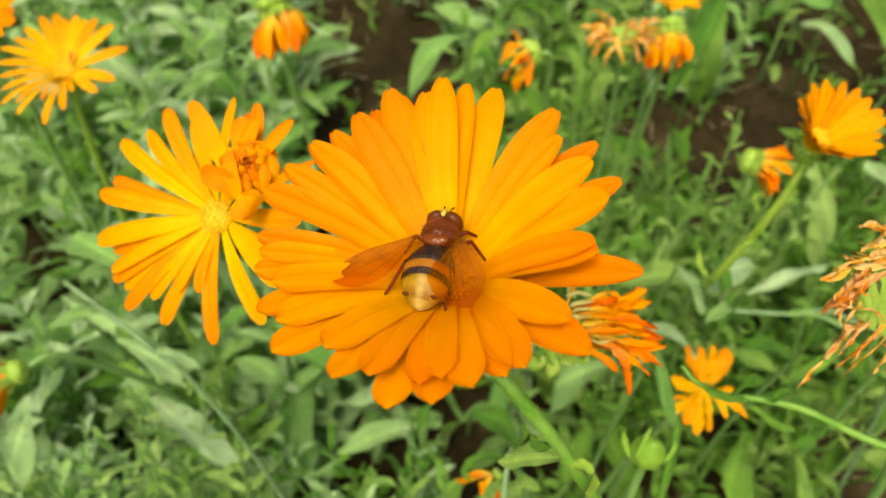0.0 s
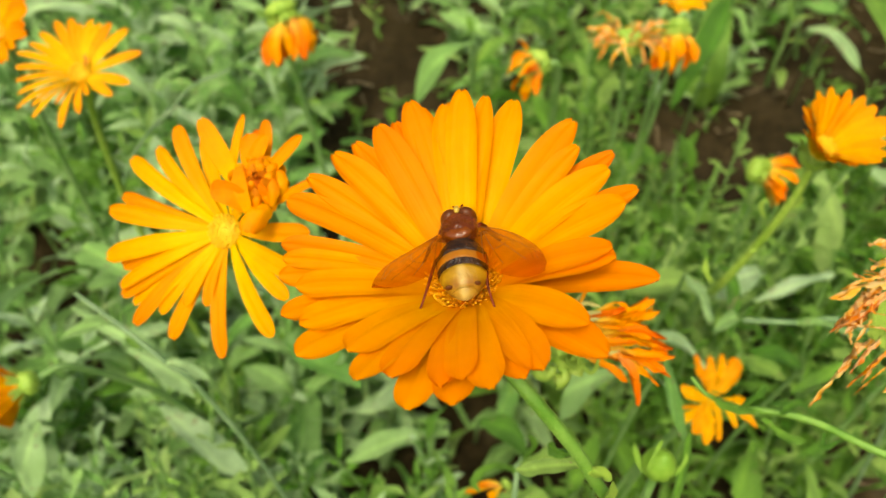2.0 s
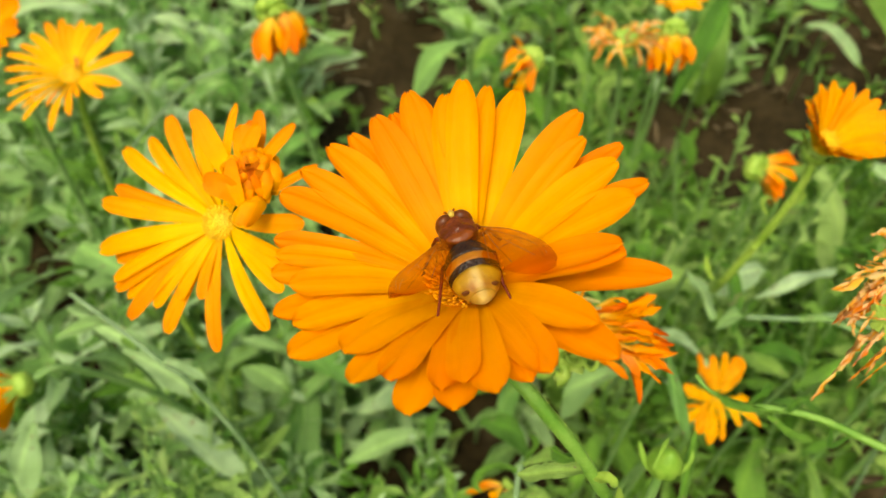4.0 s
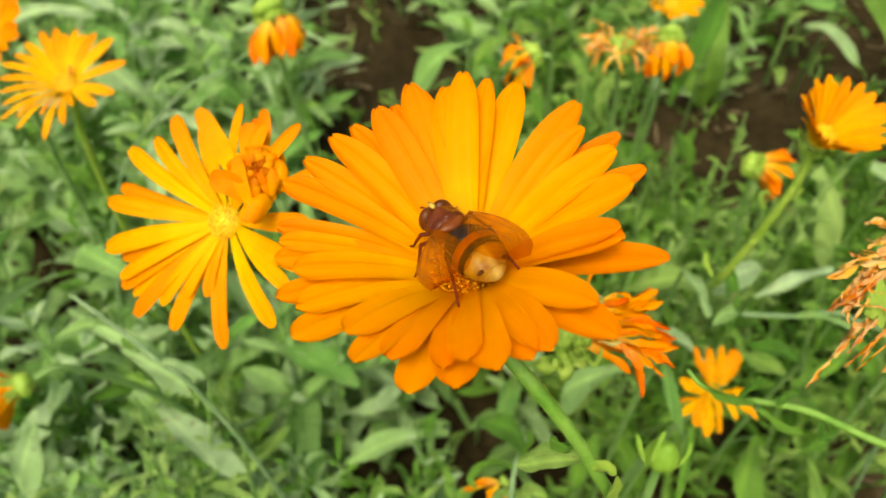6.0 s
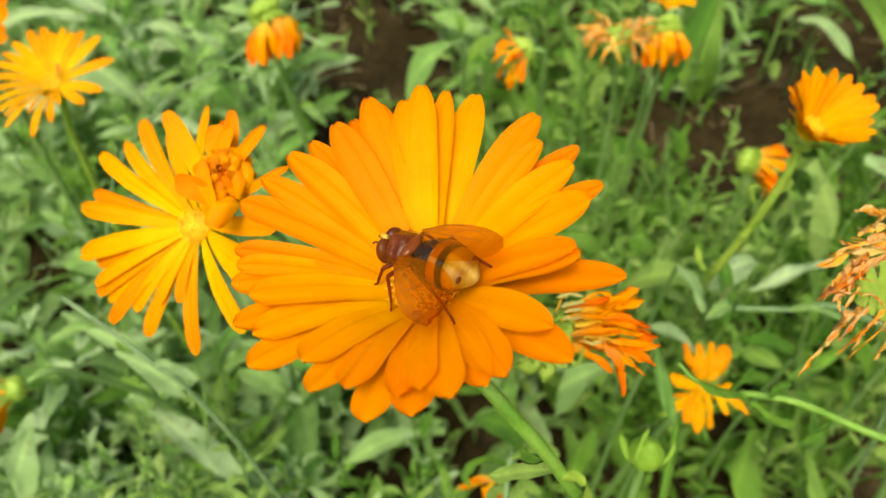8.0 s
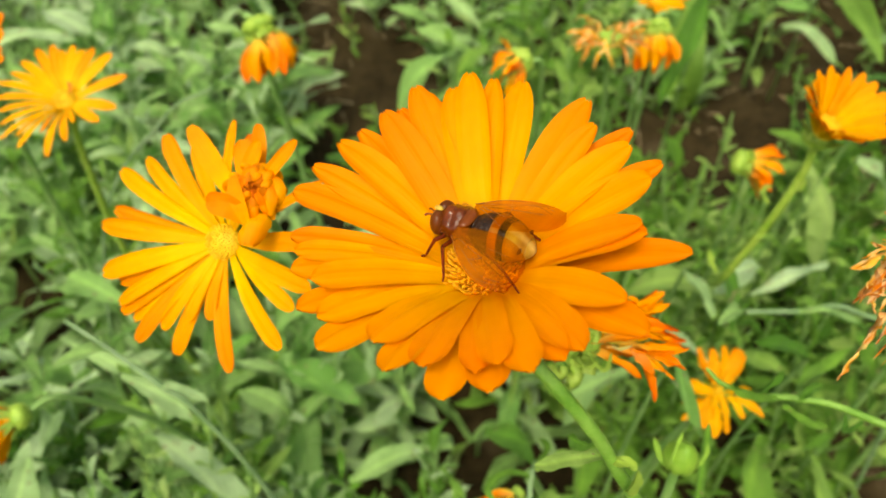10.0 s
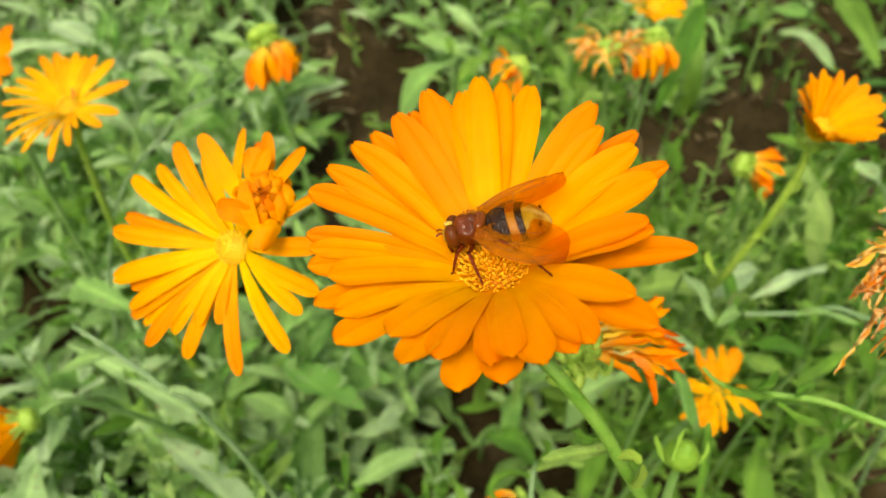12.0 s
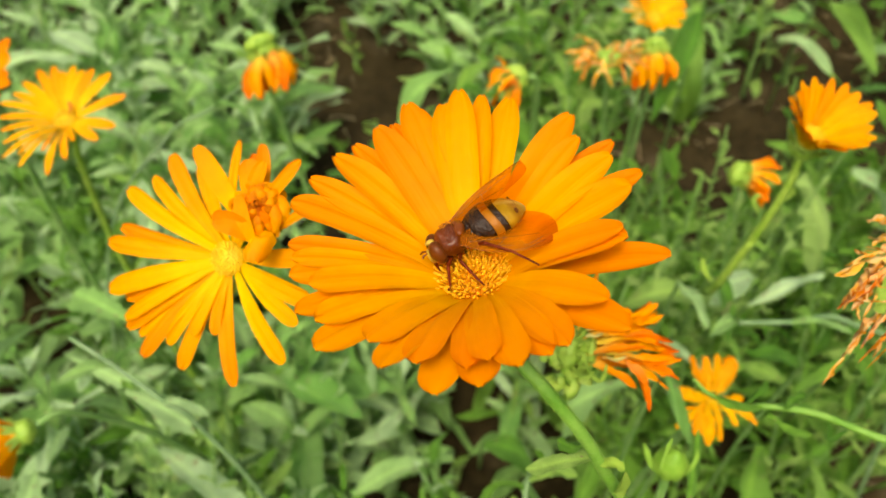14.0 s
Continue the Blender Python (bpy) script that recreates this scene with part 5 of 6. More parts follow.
# ---- the rest of the bed, round about ----
def bed_leaf_material():
    m, n, l, p = nodes_of("bed_leaf")
    geo, tc = n.new("ShaderNodeNewGeometry"), n.new("ShaderNodeTexCoord")
    r = ramp(n, [(0.0, (0.07, 0.19, 0.03)), (0.5, (0.14, 0.30, 0.06)), (1.0, (0.27, 0.44, 0.17))])
    l.new(geo.outputs["Random Per Island"], r.inputs[0])
    t = noise_tex(n, l, tc.outputs["Object"], 90, 4)
    br = ramp(n, [(0.3, (0.72, 0.76, 0.65)), (0.7, (1.12, 1.08, 1.1))])
    l.new(t.outputs[0], br.inputs[0])
    col = mix(n, l, r.outputs[0], br.outputs[0], 1.0, "MULTIPLY")
    l.new(col, p.inputs["Base Color"])
    p.inputs["Roughness"].default_value = 0.55
    bump(n, l, t.outputs[0], 0.4, 0.002, p)
    thin(n, l, p, col, 0.25)
    return m


def surrounding_foliage():
    """Leafy growth on all sides of the patch that is filmed, joined into one."""
    rnd = random.Random(83)
    verts, faces = [], []
    near = [(-1.8 + ix * 0.07, -1.3 + iy * 0.07, 15, 1.0) for iy in range(50) for ix in range(52)]
    far = [(-4.4 + ix * 0.115, -3.9 + iy * 0.115, 10, 1.35) for iy in range(77) for ix in range(77)]
    for x, y, count, size in near + far:
        x, y = x + rnd.uniform(-.03, .03) * size, y + rnd.uniform(-.03, .03) * size
        if y > 0.04 and abs(x + 0.02) < 0.23 + 0.56 * y and y < 1.34:
            continue
        away = (x * x + (y - 0.45) ** 2) ** 0.5
        if (away > 1.75 + 0.3 * noise.noise(Vector((x, y, 9)))) == (size == 1.0):
            continue
        if away > rnd.uniform(3.0, 4.4) or noise.noise(Vector((x * 3, y * 3, 0))) < -0.35:
            continue
        h = rnd.uniform(0.12, 0.24)
        lean = (rnd.uniform(-.04, .04), rnd.uniform(-.04, .04))
        a = rnd.uniform(0, 6.28)
        for k in range(count):
            u = 0.1 + 0.9 * k / count
            a += 2.4 + rnd.uniform(-.4, .4)
            e = radians(rnd.uniform(0, 50))
            n = size * rnd.uniform(0.045, 0.095) * (1.15 - 0.5 * u)
            p = Vector((x + lean[0] * u, y + lean[1] * u, h * u))
            out = Vector((math.cos(a), math.sin(a), 0))
            side = Vector((-math.sin(a), math.cos(a), rnd.uniform(-.3, .3))) * n * rnd.uniform(0.10, 0.15)
            s = len(verts)
            for q, w in ((0.0, 0.3), (0.3, 0.8), (0.62, 1.0), (0.86, 0.6), (1.0, 0.05)):
                c = p + (out * math.cos(e) * q + Vector((0, 0, math.sin(e) * q - 0.35 * q * q))) * n
                verts += [c - side * w + Vector((0, 0, 0.06 * n * w)), c, c + side * w + Vector((0, 0, 0.06 * n * w))]
            for q in range(4):
                o = s + q * 3
                faces += [(o, o + 1, o + 4, o + 3), (o + 1, o + 2, o + 5, o + 4)]
    me = bpy.data.meshes.new("surrounding_foliage")
    me.from_pydata([tuple(v) for v in verts], [], faces)
    for f in me.polygons:
        f.use_smooth = True
    me.materials.append(bed_leaf_material())
    tagged(new("surrounding_foliage", me), "dense leafy marigold growth around the flowering patch", "foliage", kind="stuff")


surrounding_foliage()


# ---- the hoverfly ----
def wing_material():
    m, n, l, p = nodes_of("amber_wing")
    tc = n.new("ShaderNodeTexCoord")
    sep = n.new("ShaderNodeSeparateXYZ")
    l.new(tc.outputs["Object"], sep.inputs[0])
    t = noise_tex(n, l, tc.outputs["Object"], 700, 3)
    r = ramp(n, [(0.0, (0.36, 0.10, 0.003)), (0.55, (0.54, 0.175, 0.005)), (0.84, (0.30, 0.08, 0.003)), (1.0, (0.18, 0.048, 0.003))])
    sc = n.new("ShaderNodeMath")
    sc.operation = "MULTIPLY"
    sc.inputs[1].default_value = 1 / 0.0160
    l.new(sep.outputs[0], sc.inputs[0])
    l.new(sc.outputs[0], r.inputs[0])
    br = ramp(n, [(0.3, (0.8, 0.8, 0.8)), (0.7, (1.1, 1.1, 1.1))])
    l.new(t.outputs[0], br.inputs[0])
    col = mix(n, l, r.outputs[0], br.outputs[0], 1.0, "MULTIPLY")
    l.new(col, p.inputs["Base Color"])
    p.inputs["Roughness"].default_value = 0.4
    p.inputs["Specular IOR Level"].default_value = 0.06
    bump(n, l, t.outputs[0], 0.3, 0.0002, p)
    tr = n.new("ShaderNodeBsdfTransparent")
    tr.inputs[0].default_value = (0.95, 0.62, 0.16, 1)
    ms = n.new("ShaderNodeMixShader")
    clear = n.new("ShaderNodeMapRange")
    clear.inputs[1].default_value, clear.inputs[2].default_value, clear.inputs[3].default_value, clear.inputs[4].default_value = -0.0050, 0.0, 0.86, 0.46
    l.new(sep.outputs[1], clear.inputs[0])
    l.new(clear.outputs[0], ms.inputs[0])
    l.new(p.outputs[0], ms.inputs[1])
    l.new(tr.outputs[0], ms.inputs[2])
    out = [k for k in n if k.type == "OUTPUT_MATERIAL"][0]
    l.new(ms.outputs[0], out.inputs[0])
    return m


CHESTNUT = plain_material("chestnut_cuticle", (0.060, 0.011, 0.0008), (0.150, 0.030, 0.0018), 260, 0.10, 0.7, 0.0010, 0, 0.32, 0.0, 2)
SCUTELLUM = plain_material("russet_cuticle", (0.13, 0.028, 0.0015), (0.21, 0.050, 0.003), 260, 0.14, 0.5, 0.0008, 0, 0.32, 0.0, 2)
EYE = plain_material("brown_eye", (0.070, 0.017, 0.002), (0.125, 0.032, 0.004), 300, 0.28, 0.2, 0.0002, 0, 0.20, 0.0)
BLACK_BAND = plain_material("black_band", (0.010, 0.005, 0.002), (0.045, 0.018, 0.005), 380, 0.20, 0.7, 0.0008, 0, 0.32, 0.0)
ORANGE_BAND = plain_material("orange_band", (0.27, 0.088, 0.003), (0.36, 0.130, 0.005), 420, 0.28, 0.4, 0.0006, 0, 0.22, 0.0)


def tail_material():
    """Amber-yellow with a pale stripe along the middle of the abdomen's tip."""
    m, n, l, p = nodes_of("amber_tail")
    tc = n.new("ShaderNodeTexCoord")
    sep = n.new("ShaderNodeSeparateXYZ")
    l.new(tc.outputs["Object"], sep.inputs[0])
    fade = n.new("ShaderNodeMapRange")
    fade.inputs[1].default_value, fade.inputs[2].default_value = -0.0054, -0.0102
    l.new(sep.outputs[1], fade.inputs[0])
    r = ramp(n, [(0.0, (0.34, 0.18, 0.006)), (0.35, (0.36, 0.20, 0.008)), (0.62, (0.26, 0.11, 0.004)), (0.82, (0.34, 0.19, 0.015)), (1.0, (0.40, 0.27, 0.05))])
    l.new(fade.outputs[0], r.inputs[0])
    side = n.new("ShaderNodeMath")
    side.operation = "ABSOLUTE"
    l.new(sep.outputs[0], side.inputs[0])
    stripe = n.new("ShaderNodeMapRange")
    stripe.inputs[1].default_value, stripe.inputs[2].default_value, stripe.inputs[3].default_value, stripe.inputs[4].default_value = 0.0002, 0.0010, 0.50, 0.0
    l.new(side.outputs[0], stripe.inputs[0])
    striped = mix(n, l, r.outputs[0], (0.58, 0.44, 0.13), stripe.outputs[0])
    t = noise_tex(n, l, tc.outputs["Object"], 600, 4)
    br = ramp(n, [(0.3, (0.75, 0.72, 0.7)), (0.7, (1.12, 1.12, 1.1))])
    l.new(t.outputs[0], br.inputs[0])
    l.new(mix(n, l, striped, br.outputs[0], 1.0, "MULTIPLY"), p.inputs["Base Color"])
    p.inputs["Roughness"].default_value, p.inputs["Specular IOR Level"].default_value = 0.38, 0.22
    bump(n, l, t.outputs[0], 0.5, 0.0005, p)
    return m


TAIL = tail_material()
SPOT = plain_material("brown_spot", (0.08, 0.022, 0.003), (0.13, 0.04, 0.005), 500, 0.6, 0.2, 0.0002, 0, 0.2)
FACE = plain_material("yellow_face", (0.40, 0.25, 0.02), (0.55, 0.38, 0.045), 500, 0.4, 0.3)
LEG = plain_material("dark_brown_leg", (0.085, 0.009, 0.001), (0.18, 0.026, 0.003), 600, 0.45, 0.2, 0.0003, 0, 0.15)
WING = wing_material()
VEIN = plain_material("wing_vein", (0.10, 0.028, 0.003), (0.19, 0.06, 0.006), 500, 0.4, 0.2)
FUZZ = plain_material("russet_fuzz", (0.12, 0.025, 0.004), (0.22, 0.06, 0.01), 500, 0.7, 0.2)


def hoverfly():
    fly = new("hoverfly")
    fly.empty_display_size = 0.005
    fly.scale = (1.13, 1.13, 1.13)
    tagged(fly, "hornet-like hoverfly with chestnut thorax, banded abdomen and amber wings", "insect")

    # thorax, with a shoulder ridge, and the scutellum behind it
    bm = bmesh.new()
    blob(bm, (0, 0.0046, 0.0004), 0.0036, 0.0033, 0.0029, 32, 20)
    for v in bm.verts:
        v.co.z += (0.00022 * math.cos(v.co.x * 1500) - 0.00020 * math.cos((v.co.y - 0.0046) * 2600)) * (v.co.z > 0.001) + 0.00012 * noise.noise(v.co * 900)
        v.co.x *= 1 + 0.05 * math.sin(v.co.y * 900)
    part("thorax", bm, CHESTNUT, fly, "glossy chestnut thorax")
    bm = bmesh.new()
    blob(bm, (0, 0.0023, 0.0020), 0.0026, 0.0014, 0.0009, 18, 10, 0.1)
    part("scutellum", bm, SCUTELLUM, fly)
    rnd = random.Random(2)
    bm = bmesh.new()
    for i in range(800):
        a, b = rnd.uniform(0, 6.28), rnd.uniform(-0.2, 1.5)
        d = Vector((math.cos(a) * math.cos(b), math.sin(a) * math.cos(b), math.sin(b)))
        p = Vector((0, 0.0042, 0.0004)) + Vector((d.x * 0.0035, d.y * 0.0035, d.z * 0.00295))
        q = p + d * rnd.uniform(0.0003, 0.0007) + Vector((rnd.uniform(-1, 1), rnd.uniform(-1, 1) - 0.6, 0)) * 0.0002
        s = d.orthogonal().normalized() * 0.00003
        bm.faces.new([bm.verts.new(p - s), bm.verts.new(p + s), bm.verts.new(q)])
    tagged(part("hairs", bm, FUZZ, fly), kind="stuff")

    # head: face and two large eyes that meet on the crown
    bm = bmesh.new()
    blob(bm, (0, 0.0078, 0.0000), 0.0026, 0.0015, 0.0021, 18, 12)
    head = part("head", bm, CHESTNUT, fly)
    bm = bmesh.new()
    blob(bm, (0, 0.0088, -0.0003), 0.0012, 0.0009, 0.0017, 14, 10)
    part("face", bm, FACE, head, "yellow face between the eyes")
    for s in (-1, 1):
        bm = bmesh.new()
        vs = blob(bm, (s * 0.00160, 0.0076, 0.0004), 0.00200, 0.00145, 0.00240, 20, 14)
        bmesh.ops.rotate(bm, cent=(s * 0.00145, 0.0080, 0.0), matrix=Matrix.Rotation(s * -0.30, 3, "Z"), verts=vs)
        part("eye", bm, EYE, head, "dark brown compound eye")
        bm = bmesh.new()
        tube(bm, [Vector((s * 0.0004, 0.0094, 0.0008)), Vector((s * 0.0007, 0.0101, 0.0010)), Vector((s * 0.0009, 0.0106, 0.0007))], 0.00016, 0.00022, 6)
        part("antenna", bm, SCUTELLUM, head)
    bm = bmesh.new()
    blob(bm, (0, 0.0080, 0.0024), 0.00058, 0.0009, 0.00045, 10, 8)
    part("brow", bm, FACE, head, "bright yellow brow patch")
    bm = bmesh.new()
    tube(bm, [Vector((0, 0.0088, -0.0010)), Vector((0, 0.0092, -0.0024)), Vector((0, 0.0090, -0.0040))], 0.0004, 0.0003, 6)
    part("proboscis", bm, LEG, head)

    # abdomen: overlapping plates from the waist to the tip
    def outline(u):
        w = 0.0046 * (math.sin(min(u / 0.42, 1) * math.pi / 2) ** 0.55) * (1 if u < 0.42 else max(0.0, 1 - ((u - 0.42) / 0.585) ** 2.1) ** 0.64)
        return max(w, 0.0003)

    plates = ((0.00, 0.16, BLACK_BAND), (0.16, 0.40, BLACK_BAND), (0.40, 0.52, ORANGE_BAND), (0.52, 0.62, BLACK_BAND), (0.62, 0.90, TAIL), (0.90, 1.0, TAIL))
    for i, (a, b, mat) in enumerate(plates):
        bm = bmesh.new()
        rows = []
        n = 6
        for k in range(n + 1):
            u = a + (b - a) * k / n
            w = outline(u) * (1.0 + 0.012 * (k / n))
            row = []
            for j in range(25):
                t = 2 * math.pi * (j % 24) / 24
                y = 0.0024 - 0.0126 * u - 0.0016 * math.cos(t) ** 2 * (0.5 - abs(u - 0.5))
                row.append((w * math.cos(t), y, w * 0.70 * math.sin(t) + 0.0002 - 0.0016 * u * u))
            rows.append(row)
        grid(bm, rows)
        bmesh.ops.remove_doubles(bm, verts=bm.verts, dist=1e-6)
        bmesh.ops.holes_fill(bm, edges=bm.edges)
        part("tergite", bm, mat, fly)
    for s in (-1, 1):
        bm = bmesh.new()
        blob(bm, (s * 0.0025, -0.0084, 0.00030), 0.00070, 0.00034, 0.00050, 10, 8, 0.5)
        part("spot", bm, SPOT, fly, "small dark brown spot")

    # six legs, each of thigh, shin and foot
    def leg(points):
        bm = bmesh.new()
        ps = [Vector(p) * 0.001 for p in points]
        tube(bm, smooth_path(ps[:2], 4), 0.00046, 0.00038, 7)
        femur = part("leg", bm, LEG, fly)
        bm = bmesh.new()
        tube(bm, smooth_path(ps[1:3], 4), 0.00034, 0.00028, 7)
        part("shin", bm, LEG, femur)
        bm = bmesh.new()
        tube(bm, smooth_path(ps[2:], 3), 0.00026, 0.00018, 6)
        part("foot", bm, LEG, femur)
        return femur

    for s in (-1, 1):
        leg([(s * 1.6, 5.8, -1.6), (s * 3.8, 7.2, -1.6), (s * 4.6, 8.2, -3.6), (s * 5.0, 8.8, -4.8), (s * 5.2, 9.6, -5.2)])
        leg([(s * 2.0, 4.4, -1.9), (s * 5.4, 4.7, -1.0), (s * 7.0, 4.0, -3.8), (s * 7.9, 3.6, -5.2), (s * 8.8, 3.3, -5.7)])
    hind = leg([(-1.8, 2.2, -1.6), (-4.7, -1.8, 0.2), (-6.8, -6.2, -1.8), (-8.3, -8.6, -3.4), (-9.8, -10.4, -4.2)])
    leg([(1.8, 2.2, -1.6), (4.3, -3.2, 1.5), (3.9, -7.6, -1.5), (4.5, -10.8, -3.8), (5.5, -12.7, -4.6)])

    # wings: root at the origin, tip along x, front edge nearly straight
    def wing_point(u, v):
        chord = 0.0013 + 0.0070 * max(0.0, math.sin(min(u / 0.56, 1) * math.pi / 2)) ** 0.9
        if u > 0.50:
            chord *= max(0.0, 1 - ((u - 0.50) / 0.502) ** 2.5) ** 0.60
        front = 0.0008 + 0.0008 * math.sin(u * math.pi) - 0.0026 * u ** 5
        return 0.0150 * u, front - max(chord, 0.0001) * v, 0.00016 * math.sin(v * 17 + u * 6) + 0.0005 * math.sin(u * 2.5) - 0.0009 * v * v

    wings = []
    for s in (-1, 1):
        bm = bmesh.new()
        rows = []
        for i in range(25):
            u = 1 - (1 - i / 24) ** 1.4
            rows.append([wing_point(u, j / 8) for j in range(9)])
        grid(bm, rows)
        me = mesh_of("wing", bm, WING)
        w = new("wing", me)
        w.parent = fly
        w["label"] = "translucent amber wing with dark veins"
        for path in (((0, 0), (0.35, 0.0), (0.75, 0.0), (0.985, 0.1)), ((0, 0.12), (0.4, 0.16), (0.75, 0.14), (0.96, 0.3)), ((0.10, 0.3), (0.45, 0.38), (0.90, 0.5)),
                     ((0.10, 0.4), (0.4, 0.62), (0.72, 0.86)), ((0.08, 0.5), (0.25, 0.75), (0.45, 0.97)), ((0.45, 0.16), (0.50, 0.36), (0.47, 0.62))):
            path = [Vector(wing_point(*q)) + Vector((0, 0, 0.00006)) for q in path]
            bm = bmesh.new()
            tube(bm, smooth_path(path, 4), 0.00007, 0.00004, 5)
            part("vein", bm, VEIN, w, "", Matrix())
        wings.append(w)
    return fly, wings, hind


FLY, WINGS, HIND_LEG = hoverfly()


# ---- what moves: the flowers sway, the fly turns about on its flower and opens its wings ----
def sway(pivot, row):
    rx, ry, rz, x, y, z = row
    turn = Vector((rx, ry, rz))
    r = Matrix.Rotation(radians(turn.length), 4, turn) if turn.length > 1e-6 else Matrix()
    p = Vector(pivot)
    return Matrix.Translation(p + Vector((x, y, z)) * 0.001) @ r @ Matrix.Translation(-p)


def motions():
    big = [
        (0, 0, 0, 0, 0, 0, 0),
        (0.5, -0.61, -0.31, -0.37, 1.01, 1.19, 0.41),
        (1, -1.07, -0.92, -0.29, -0.73, 2.01, 0.43),
        (1.5, -1.77, -1.05, -0.37, -1.13, 2.44, 0.88),
        (2, -1.09, -0.41, -0.67, 1.25, 2.71, 0.13),
        (2.5, -1.02, -0.65, -0.7, 0.46, 2.64, 0.69),
        (3, -0.23, -0.93, -0.93, -0.88, -0.45, 0.37),
        (5.5, -2.39, 1.97, -0.22, 5.71, 3.79, 2.85),
        (6, -1.79, 0.86, -0.59, 4.35, 1.53, 2.12),
        (6.5, 0.26, 1.3, 0.57, 1.42, -3.18, -0.5),
        (7, -0.62, 0.23, 2.2, -4.94, -4.95, -4.04),
        (7.5, -0.54, 0.41, 0.55, -1.1, -3.11, -0.6),
        (10, -0.67, 1.16, -0.35, 1.69, 3.09, 0.47),
        (10.5, -1.31, 1.57, -0.26, 2.66, 3.13, 0.78),
        (11, -0.94, 1.15, -0.1, 2.18, 3.72, 0.42),
        (11.5, -0.86, 1.55, -0.19, 3.37, 3.06, 1.23),
        (12, -0.42, 1.9, -0.03, 3.88, 2.49, 1.35),
        (12.5, -1.05, 2.18, 0.44, 2.78, 2.77, 1.08),
        (13, -1.63, 2.39, 0.46, 3.64, 3.28, 1.89),
        (13.5, -1.72, 2.84, 0.61, 4.5, 3.46, 2.47),
        (14, -1.85, 2.17, 0.48, 3.69, 4.63, 1.9),
    ]
    left = [
        (0, -0, 0, 0, 0, 0, 0),
        (0.5, -1, 0.3, -0.03, 0.27, -0.04, -0.04),
        (1, -1.29, -0.43, -0.16, -0.57, -0.34, 0.41),
        (1.5, -1.05, -0.41, 0.08, -1.06, 0.27, -0.04),
        (2, -1.52, 0.34, 0.51, -1.06, 0.69, -0.45),
        (2.5, -1.58, 0.12, 0.55, -0.98, 1.59, 0.14),
        (3, -1.58, -0.21, 0.21, -1.46, 1.28, 0.01),
        (5.5, -0.01, 0.24, 0.33, 0.33, 1.6, -0.85),
        (6, -0.38, 0.64, 0.66, 1.71, 1.49, -0.31),
        (6.5, -0.38, -1.33, -0.41, -1.24, -0.23, -0.05),
        (7, -0.41, -1.1, -0.52, -2.75, -1.26, -0.16),
        (7.5, -0.18, -1.16, -0.52, -1.61, -0.87, -0.03),
        (10, 2.49, -0.63, -0.27, -1.41, 0.14, -0.82),
        (10.5, 2.72, -0.09, -0.06, -1.01, 0.49, -1.23),
        (11, 2.97, -0.35, -0.11, -1.37, 0.58, -1.46),
        (11.5, 2.21, -0.55, -0.68, -2.06, -0.86, -0.43),
        (12, 2.28, -0.12, -0.03, -0.58, -1.06, -0.19),
        (12.5, 2.19, -0.16, -0.39, -0.13, -1.26, 0.26),
        (13, 2.09, -0.01, -0.18, 0.52, -0.84, 0.91),
        (13.5, 2.15, 0.23, 0.12, 0.87, -1.44, 1.15),
        (14, 2.4, 0.4, 0.15, 1.31, -1.02, 0.95),
    ]
    fly = [
        (0, -0.0007, -0.0008, 0.0085, -2.0, -0.0, -16.7),
        (0.5, 0.0003, 0.0000, 0.0085, -2.2, 0.5, -21.1),
        (1, -0.0005, 0.0004, 0.0086, -4.4, 0.9, -12.7),
        (1.5, 0.0000, 0.0019, 0.0084, -4.2, 0.9, -9.4),
        (2, 0.0008, 0.0015, 0.0090, -4.3, 0.7, 2.5),
        (2.5, 0.0019, 0.0006, 0.0085, -10.2, 0.3, 4.5),
        (3, 0.0017, 0.0006, 0.0084, -7.0, -0.1, 5.6),
        (5.5, 0.0007, -0.0011, 0.0098, -1.2, 4.5, 31.0),
        (6, 0.0006, -0.0006, 0.0100, -1.0, 4.9, 36.6),
        (6.5, 0.0020, 0.0001, 0.0088, -5.0, 4.6, 51.5),
        (7, 0.0025, -0.0004, 0.0099, -4.5, 3.6, 49.2),
        (7.5, 0.0024, -0.0014, 0.0105, -6.6, 4.6, 54.3),
        (10, 0.0010, 0.0023, 0.0093, 1.1, 9.8, 58.1),
        (10.5, 0.0006, 0.0031, 0.0086, 1.8, 8.3, 60.3),
        (11, 0.0000, 0.0031, 0.0089, 2.3, 9.2, 63.3),
        (11.5, 0.0004, 0.0036, 0.0085, -2.3, 13.4, 71.1),
        (12, 0.0015, 0.0037, 0.0085, -6.6, 13.7, 83.8),
        (12.5, 0.0012, 0.0043, 0.0089, -9.2, 18.0, 92.9),
        (13, 0.0012, 0.0043, 0.0089, -11.0, 18.2, 97.0),
        (13.5, 0.0018, 0.0049, 0.0088, -12.3, 18.1, 102.7),
        (14, 0.0016, 0.0044, 0.0089, -12.3, 17.8, 102.6),
    ]
